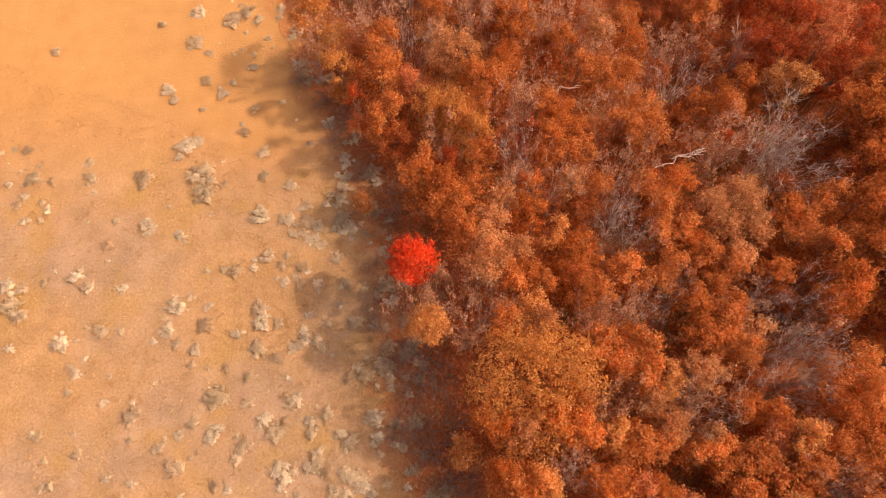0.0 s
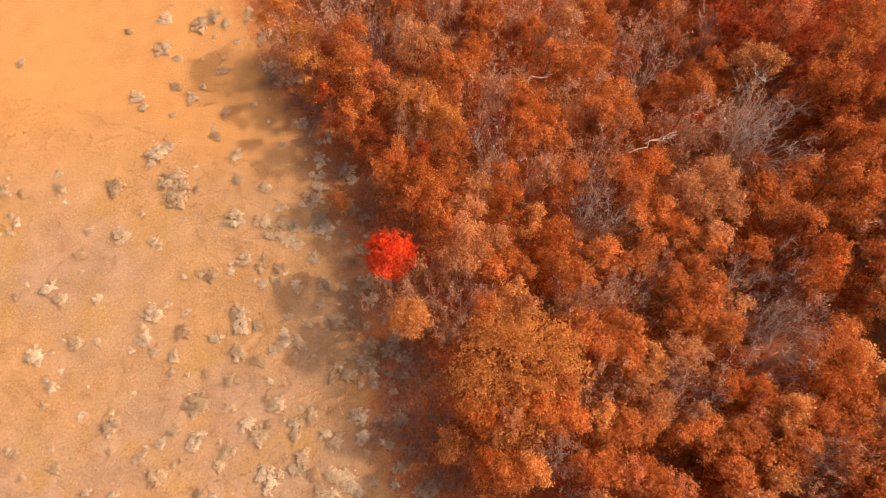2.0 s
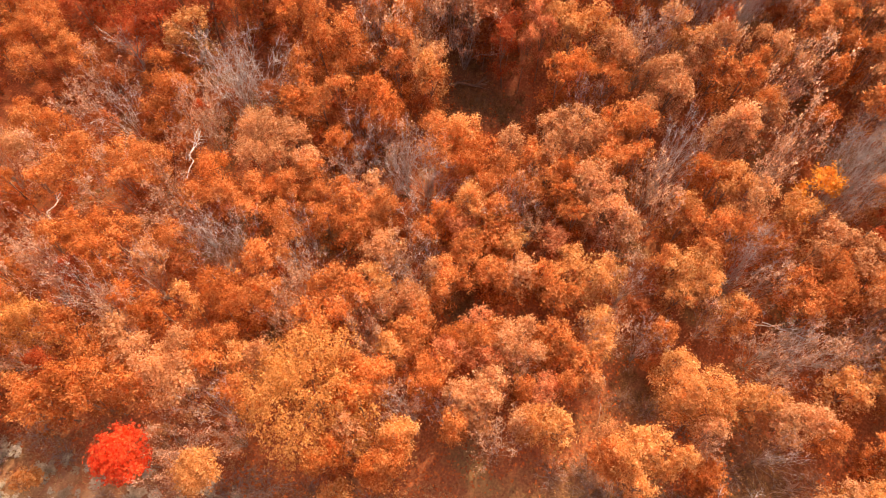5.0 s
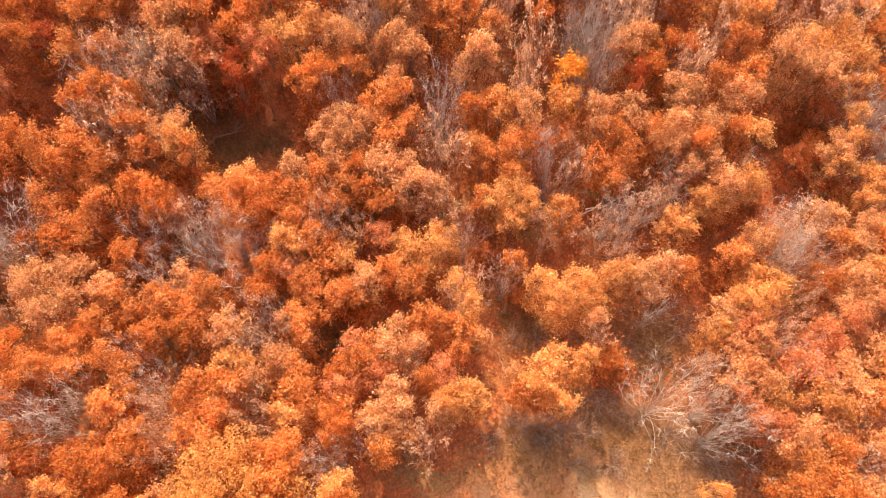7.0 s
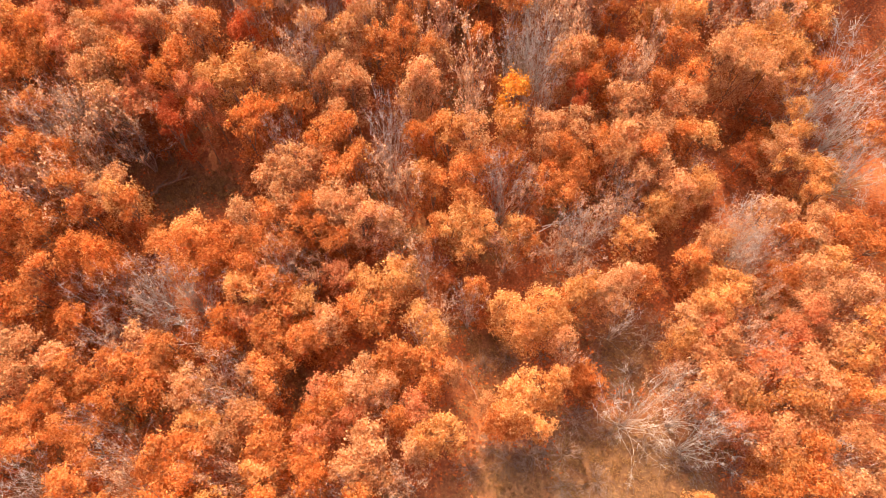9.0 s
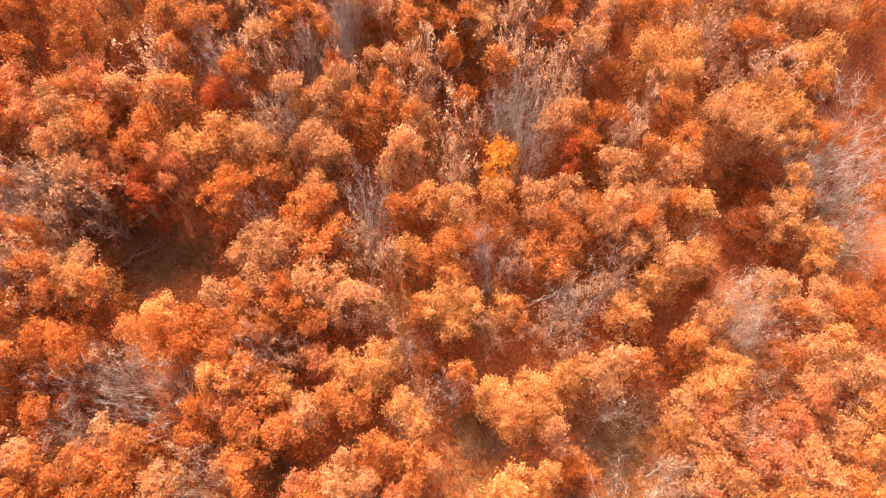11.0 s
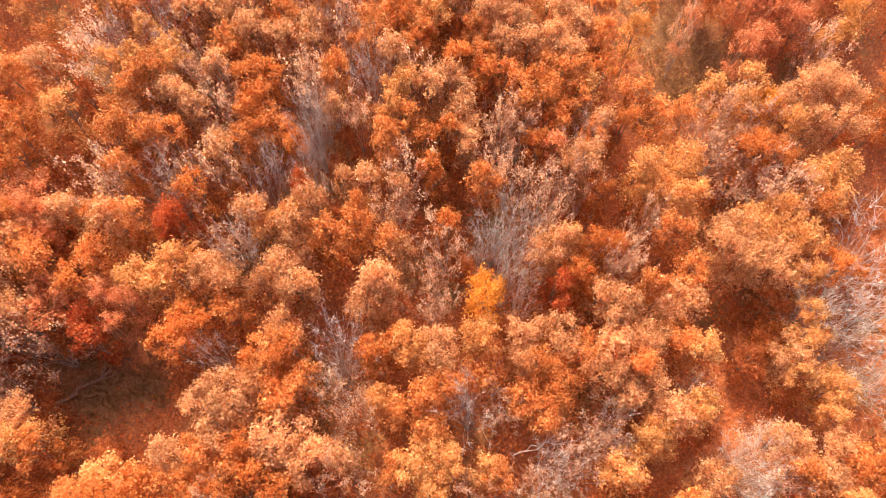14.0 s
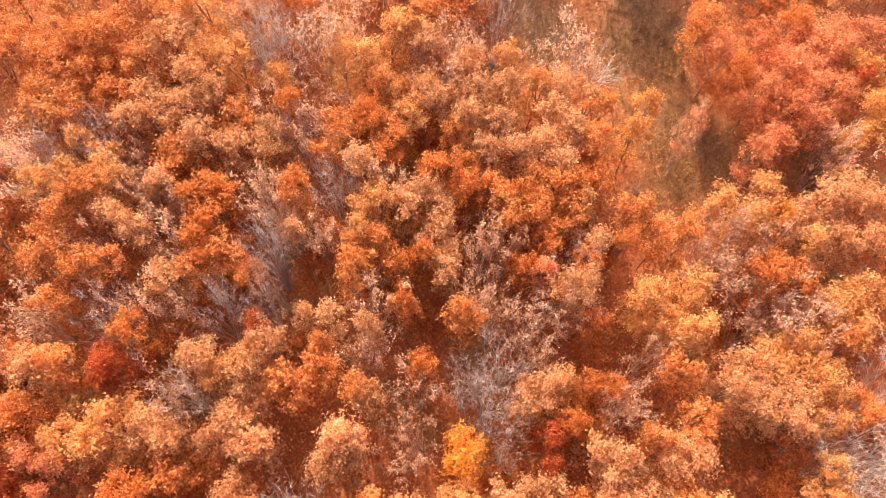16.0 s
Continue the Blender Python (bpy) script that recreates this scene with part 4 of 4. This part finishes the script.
for x, y, r in (
    (-7.8, 23.4, 0.65), (-6.2, 21.9, 0.79), (-5.7, 19.7, 0.85), (-5.2, 20.8, 0.77), (-4.1, 17.3, 0.64), (-3.5, 10.4, 0.53),
    (-3.3, 12.4, 0.6), (-3.2, 9.3, 0.58), (-2.6, 14.8, 0.7), (-2.4, 7.4, 0.64), (-2.4, 16.4, 0.71), (-2, 4.5, 0.76),
    (-1.6, 8, 0.64), (-1.4, 6.4, 0.89), (-1.1, 4.9, 0.88), (-0.6, 3.5, 0.75), (-0.6, 7.4, 1.03), (-0.1, 6.4, 0.89),
    (0.1, 2.2, 0.62), (0.4, 4.7, 0.76), (1.1, 2.4, 0.75), (2.9, -14.8, 0.66), (3.2, -13.2, 0.73), (3.8, -9, 0.7),
    (3.9, -12.5, 0.78), (3.9, -7.6, 0.6), (4.8, -11.6, 0.72), (5.2, -8, 0.75), (5.4, -4, 0.61), (5.5, -6.6, 0.87),
):
    plant("d", x, y, r)
for x, y, r in (
    (5.5, -5.7, 0.74), (5.6, -10.1, 0.63), (5.6, -7.3, 0.75), (6.1, -5.1, 0.59), (6.4, -8.9, 0.76), (6.9, -11.1, 0.67),
    (7.9, -12, 0.57), (8.5, -10.6, 0.67), (9, -13.2, 0.69), (9.6, -8.3, 0.56), (9.6, -6.8, 0.56), (9.6, -5.6, 0.56),
    (9.7, -14.1, 0.6), (29.3, -25.6, 0.56), (29.9, -20.1, 0.65),
):
    plant("d", x, y, r)
for x, y, r in (
    (34.2, -19.2, 1.28),
):
    plant("G", x, y, r)
for x, y, r in (
    (6.8, -12.5, 0.9), (15.1, 23.1, 1.55),
):
    plant("W", x, y, r)
join_mass("far_oaks", "oaks with amber, peach and orange autumn leaves, far off in the thicket", "thicket", far_oaks)

# ---- single small trees along the thicket's edge ----
scarlet = tree_proto("S", 1.2, 5200, "rounded scarlet maple standing alone at the thicket's edge", "maple tree", 0.10, 8, 4.9, 0.12, False)
scarlet.matrix_basis = pose(-1.33, 11.03, 0)
peach = tree_proto("b", 1.0, 4200, "round peach-orange bush at the thicket's edge", "bush", 0.085, 8, 4.9, 0.10, False)
peach.matrix_basis = pose(-0.60, 8.15, 0)
old_oak = tree_proto("y", 2.75, 18000, "broad old oak with olive-gold autumn leaves at the thicket's edge", "oak tree", 0.09, 16, 6.6, 0.22)
old_oak.matrix_basis = pose(3.45, 5.75, 0)
planted.append((3.45, 5.95, 2.6))
sapling = tree_proto("b", 0.50, 1100, "slender orange sapling in the dry grass", "sapling", 0.10, 5, 2.3)
sapling.matrix_basis = pose(-3.82, 14.9, 0)
shrub = tree_proto("b", 0.72, 1600, "small rusty orange bush among dark bare brush", "bush", 0.10, 6, 2.9)
shrub.matrix_basis = pose(0.85, 3.46, 0)


# ---- trees beyond and between ----
def open_ground(x, y):
    return x < edge(y) + 0.8 or any(math.hypot(x - cx, y - cy) < r + (1.3 if cx > 28 and cy < 0 else 0.2) for cx, cy, r in CLEARINGS)


def fill(count, tries, gap, kinds, sizes, box, tall=1.0):
    mass = []
    x0, x1, y0, y1 = box
    for _ in range(tries):
        if count <= 0:
            break
        x, y = rng.uniform(x0, x1), rng.uniform(y0, y1)
        if open_ground(x, y) or any(math.hypot(x - a, y - b) < gap + 0.45 * r for a, b, r in planted):
            continue
        plant(kinds[int(rng.integers(len(kinds)))], x, y, rng.uniform(*sizes), mass, tall)
        count -= 1
    return mass


join_mass("low_thicket", "lower rust and orange shrubs between the tall crowns", "thicket", fill(150, 16000, 0.30, "rrrro", (0.55, 0.85), (-6, 42, -32, 27), 0.6))
join_mass("hillside_thicket", "amber, peach and orange oaks on the hillside", "thicket", fill(80, 8000, 0.22, "AoRocA", (0.8, 1.05), (20, 38, 7, 23)) + fill(100, 9000, 0.5, "ApaobpA", (0.75, 1.05), (24, 46, -34, 16)))
join_mass("outer_thicket", "autumn trees and shrubs farther into the thicket", "thicket", fill(45, 6000, 0.7, "abpoor", (0.9, 1.2), (38, 52, -42, 16)) + fill(40, 6000, 0.6, "aoRrRo", (0.9, 1.2), (14, 40, 10, 38)) + fill(95, 9000, 0.35, "AAoAr", (0.9, 1.15), (-4, 20, 25, 38)) + fill(40, 6000, 0.5, "aorpo", (0.9, 1.2), (-1, 36, -44, -20)))


EDGE_LINE = [(y, edge(y)) for y in range(-60, 61)]


def cover_of(xy):
    """cover_at() for many places at once."""
    c = np.clip((xy[:, 0] - np.interp(xy[:, 1], *zip(*EDGE_LINE)) + 4.2) / 4.6, 0, 1)
    for cx, cy, r in CLEARINGS[1:4]:
        c = np.minimum(c, 0.91 + np.maximum(0, np.hypot(xy[:, 0] - cx, xy[:, 1] - cy) - r) / 3.0)
    return c


def outside_clearings(xy, low, high):
    """Whether each place lies outside the clearings, whose rims are ragged."""
    free = np.ones(len(xy), bool)
    for cx, cy, r in CLEARINGS:
        free &= np.hypot(xy[:, 0] - cx, xy[:, 1] - cy) >= r * rng.uniform(low, high, len(xy))
    return free


def undergrowth(count):
    """Low rusty leaves that close the gaps between the trees, in drifts of uneven height."""
    xy = np.stack([rng.uniform(-12, 52, count), rng.uniform(-42, 38, count)], 1)
    xy = xy[(cover_of(xy) > rng.uniform(0.75, 1.1, count)) & outside_clearings(xy, 0.8, 1.2)]
    spots = []
    for x, y in xy.tolist():
        drift = noise.noise((x * 0.55, y * 0.55, 5))
        if drift > -0.35:
            spots.append((x, y, ground_height(x, y) + 0.05 + (1.5 + 1.6 * drift) * rng.uniform(0, 1) ** 0.7))
    verts, faces = leaves_on(np.array(spots), np.tile(np.array((0, 0, 0.6)), (len(spots), 1)), 0.12, 0.10)
    tagged(new("undergrowth", mesh_of("undergrowth", verts, faces, BRUSH)), "low rust-brown leafy undergrowth between the trees", "undergrowth", kind="stuff")


undergrowth(210000)


# ---- sagebrush in the meadow ----
def sage_proto(material, label):
    root = tagged(new("sagebrush"), label, "sagebrush", "sagebrush in the meadow")
    v, f = [], []
    tips = []
    for _ in range(15):
        a, tilt = rng.uniform(0, 2 * math.pi), rng.uniform(0.2, 1.0)
        pts = curved(np.array((0, 0, -0.05)), np.array((math.cos(a) * tilt, math.sin(a) * tilt, 0.75)), rng.uniform(0.34, 0.5), 0.06, 2)
        tube(v, f, pts, 0.010, 0.004, 3)
        tips.append(pts[-1])
    tagged(part("woody_base", mesh_of("woody_base", v, f, SAGE_WOOD, True), root), kind="stuff")
    tips = np.array(tips)
    centres = np.repeat(tips, 34, 0) * rng.uniform(0.6, 1.1, (len(tips) * 34, 1)) + rng.normal(0, 0.05, (len(tips) * 34, 3))
    centres[:, 2] = np.abs(centres[:, 2])
    out = centres - np.array((0, 0, 0.1))
    out /= np.linalg.norm(out, axis=1)[:, None]
    verts, faces = leaves_on(centres, out, 0.082, 0.062, 0.6)
    part("foliage", mesh_of("foliage", verts, faces, material), root)
    return root


sages = [sage_proto(SAGE_PALE, "pale grey-green sagebrush mound in dry grass") for _ in range(3)] + [sage_proto(SAGE, "tan half-dry sagebrush mound in dry grass") for _ in range(3)]


parts_of.update({root: list(root.children) for root in sages})


def sage(x, y, radius, mass=None):
    radius *= 1.12
    m = pose(x, y, ground_height(x, y), 0, 0, rng.uniform(0, 360)) @ Matrix.Diagonal((radius / 0.36, radius / 0.36 * rng.uniform(0.75, 1.1), radius / 0.42 * 0.5, 1))
    root = sages[int(rng.integers(6))]
    if mass is None:
        return copy_of(root, m)
    mass.append((root, m))


for x, y, r in (
    (-21.8, 25.3, 0.28), (-15.0, 22.7, 0.34), (-14.6, 22.1, 0.27), (-14.0, 25.9, 0.46), (-13.1, 25.2, 0.28), (-14.1, 28.1, 0.43),
    (-12.1, 27.5, 0.50), (-11.2, 28.1, 0.50), (-10.7, 27.7, 0.36), (-10.6, 24.2, 0.28), (-13.0, 23.3, 0.31), (-12.0, 22.4, 0.30),
    (-10.1, 21.4, 0.30), (-10.6, 19.9, 0.30), (-13.5, 18.8, 0.58), (-12.9, 19.4, 0.33), (-9.4, 18.8, 0.36), (-21.7, 18.9, 0.29),
    (-18.4, 18.1, 0.32), (-18.2, 17.1, 0.38), (-21.0, 17.1, 0.44), (-20.1, 17.0, 0.19), (-15.3, 17.1, 0.51), (-12.3, 17.2, 0.64),
    (-12.1, 16.2, 0.50), (-11.2, 16.8, 0.22), (-9.2, 17.3, 0.29), (-7.8, 16.7, 0.32), (-9.1, 15.0, 0.46), (-7.7, 14.7, 0.25),
):
    sage(x, y, r)
for x, y, r in (
    (-6.8, 14.7, 0.31), (-14.6, 14.3, 0.40), (-12.9, 13.9, 0.31), (-16.5, 13.4, 0.27), (-6.6, 13.6, 0.24), (-5.0, 14.7, 0.40),
    (-5.3, 14.3, 0.25), (-21.5, 15.6, 0.25), (-21.2, 16.1, 0.22), (-19.9, 15.3, 0.25), (-8.5, 12.8, 0.39), (-10.0, 12.0, 0.30),
    (-6.8, 12.2, 0.30), (-17.6, 11.8, 0.39), (-17.0, 11.2, 0.30), (-19.1, 11.4, 0.18), (-20.7, 11.1, 0.41), (-20.1, 11.1, 0.29),
    (-20.5, 10.1, 0.44), (-19.9, 9.7, 0.35), (-12.6, 10.2, 0.44), (-11.1, 10.2, 0.23), (-8.6, 10.1, 0.35), (-8.5, 9.4, 0.40),
    (-11.1, 9.3, 0.35), (-12.8, 9.0, 0.34), (-15.9, 9.0, 0.34), (-17.7, 8.5, 0.40), (-17.5, 8.2, 0.23), (-9.5, 8.9, 0.29),
):
    sage(x, y, r)
for x, y, r in (
    (-8.5, 8.2, 0.34), (-11.4, 8.1, 0.28), (-6.9, 8.2, 0.26), (-13.4, 8.5, 0.17), (-12.3, 8.4, 0.23), (-16.6, 7.0, 0.28),
    (-17.0, 7.3, 0.17), (-9.9, 7.3, 0.20), (-8.7, 6.8, 0.28), (-10.1, 5.9, 0.47), (-6.6, 5.8, 0.33), (-8.7, 5.6, 0.27),
    (-13.7, 5.1, 0.41), (-15.1, 5.7, 0.22), (-11.0, 4.8, 0.27), (-10.0, 4.4, 0.40), (-11.5, 4.3, 0.22), (-7.9, 4.9, 0.33),
    (-7.3, 4.4, 0.38), (-5.8, 4.9, 0.27), (-4.5, 4.3, 0.27), (-4.0, 4.0, 0.32), (-17.7, 4.2, 0.24), (-15.8, 3.5, 0.21),
    (-12.3, 3.8, 0.27), (-8.6, 3.7, 0.35), (-8.9, 3.3, 0.27), (-11.5, 2.9, 0.40), (-6.8, 2.7, 0.47), (-5.4, 3.5, 0.32),
):
    sage(x, y, r)
for x, y, r in (
    (-5.7, 2.9, 0.26), (-3.7, 2.4, 0.42), (-4.2, 2.7, 0.26), (-4.6, 2.0, 0.26), (-9.7, 2.2, 0.26), (-13.2, 2.3, 0.21),
    (-15.3, 11.1, 0.24), (-22.5, 18.9, 0.19), (-16.1, 27.3, 0.25), (-12.3, 3.8, 0.19), (-5.4, 9.4, 0.23), (-3.2, 9.3, 0.26),
    (-4.6, 14.3, 0.31), (-5.0, 17.2, 0.29), (-5.7, 16.1, 0.25),
):
    sage(x, y, r)

# small scattered plants between the larger ones
for _ in range(40):
    y = rng.uniform(1, 30)
    sage(edge(y) - rng.uniform(0.2, 2.6), y, rng.uniform(0.15, 0.42))
for _ in range(100):
    y = rng.uniform(1, 16)
    sage(edge(y) - rng.uniform(0.3, 7.0), y, rng.uniform(0.12, 0.34))
tufts = []
for _ in range(240):
    x, y = rng.uniform(-26, -2), rng.uniform(1, 31)
    if x < edge(y) - 1.2 and not (y > 20 and x < -14):
        sage(x, y, rng.uniform(0.08, 0.21), tufts)
join_mass("small_sagebrush", "small pale sagebrush tufts scattered over the dry grass", "sagebrush", tufts)


# ---- dry grass and fallen leaves ----
def grass(name, label, spots, blades, height, material):
    n = len(spots) * blades
    foot = np.repeat(np.array(spots), blades, 0) + np.concatenate([rng.normal(0, 0.04, (n, 2)), np.zeros((n, 1))], 1)
    a = rng.uniform(0, 2 * math.pi, n)
    lean = rng.uniform(0.2, 1.0, n)[:, None]
    tall = (height * rng.uniform(0.5, 1.4, n))[:, None]
    way = np.stack([np.cos(a), np.sin(a), np.zeros(n)], 1)
    side = np.stack([-np.sin(a), np.cos(a), np.zeros(n)], 1) * 0.014
    tip = foot + way * lean * tall + np.array((0, 0, 1)) * tall * (1.15 - lean * 0.6)
    verts = np.stack([foot - side, foot + side, tip], 1).reshape(-1, 3)
    tagged(new(name, mesh_of(name, verts, np.arange(3 * n).reshape(n, 3), material)), label, "grass", kind="stuff")


spots = []
while len(spots) < 22000:
    x, y = rng.uniform(-29, 3), rng.uniform(-3, 34)
    near = x - edge(y)
    if near < 1.0 and rng.uniform() < (0.3 if y + 0.4 * x < 15 else 0.03) + max(0, 0.7 + near / 5):
        spots.append((x, y, 0.03))
grass("dry_grass", "short dry straw-coloured meadow grass", spots, 5, 0.075, STRAW)
spots = []
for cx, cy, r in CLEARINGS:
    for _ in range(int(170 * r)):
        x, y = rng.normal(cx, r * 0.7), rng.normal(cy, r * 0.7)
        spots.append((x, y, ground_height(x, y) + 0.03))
grass("clearing_grass", "tall dry grass in the clearings, its gold darkened to a shaded brown", spots, 7, 0.20, SHADED_RUSSET)

count = 60000
xy = np.stack([rng.uniform(-10, 50, count), rng.uniform(-42, 36, count)], 1)
keep = (cover_of(xy) > rng.uniform(0.3, 1.0, count)) & outside_clearings(xy, 0.8, 1.3)
xy = xy[keep]
fallen = np.array([(x, y, ground_height(x, y) + 0.05 + 0.10 * abs(noise.noise((x, y, 0)))) for x, y in xy])
verts, faces = leaves_on(fallen, np.tile(np.array((0, 0, 1.5)), (len(fallen), 1)), 0.13, 0.09)
tagged(new("leaf_litter", mesh_of("leaf_litter", verts, faces, LITTER)), "fallen rust-brown leaves under the trees", "leaf litter", kind="stuff")


# ---- fallen branches ----
def fallen_branch(x0, y0, z0, x1, y1, z1, thick, label, wood=DEAD_PALE):
    root = tagged(new("fallen_branch"), label, "branch")
    a, b = np.array((x0, y0, z0 + ground_height(x0, y0))), np.array((x1, y1, z1 + ground_height(x1, y1)))
    pts = [a + (b - a) * i / 6 + np.append(rng.normal(0, 0.10, 2), 0.06 * math.sin(i)) * (0 < i < 6) for i in range(7)]
    v, f = [], []
    tube(v, f, pts, thick, thick * 0.35, 6)
    part("stem", mesh_of("stem", v, f, wood, True), root)
    for i in (3, 4, 4, 5, 5):
        v, f = [], []
        tube(v, f, curved(pts[i], (b - a) / np.linalg.norm(b - a) + rng.normal(0, 0.4, 3), np.linalg.norm(b - a) * 0.3, 0.02, 4), thick * 0.4, thick * 0.12, 4)
        part("twig", mesh_of("twig", v, f, wood, True), root)


fallen_branch(16.7, 20.7, 1.0, 21.8, 22.5, 2.0, 0.10, "long grey fallen trunk leaning through the thicket", DEAD_DARK)
fallen_branch(9.8, 15.9, 3.2, 12.1, 16.7, 3.6, 0.030, "pale bare branch lying across the crowns")
fallen_branch(5.4, 19.7, 3.8, 6.6, 20.0, 3.9, 0.045, "short broken branch across the crowns", DEAD_DARK)
fallen_branch(21.3, 9.0, 0.2, 22.3, 6.4, 0.4, 0.110, "dark fallen trunk in a grassy clearing", BARK)
fallen_branch(10.2, -4.5, 0.5, 8.3, -5.0, 0.3, 0.030, "thin dark fallen branch beside a clearing", DEAD_DARK)
fallen_branch(10.8, 16.6, 2.8, 12.3, 16.8, 3.2, 0.030, "pale bare branch lying across the crowns")
fallen_branch(14.8, -9.6, 1.5, 14.9, -11.0, 2.4, 0.028, "pale bare branch lying across the crowns")
fallen_branch(14.8, -9.7, 2.0, 14.7, -11.9, 2.4, 0.028, "pale bare branch lying across the crowns")

# the patterns from which the plants were copied
for root in (*protos.values(), *sages):
    for ob in (*root.children_recursive, root):
        bpy.data.objects.remove(ob)
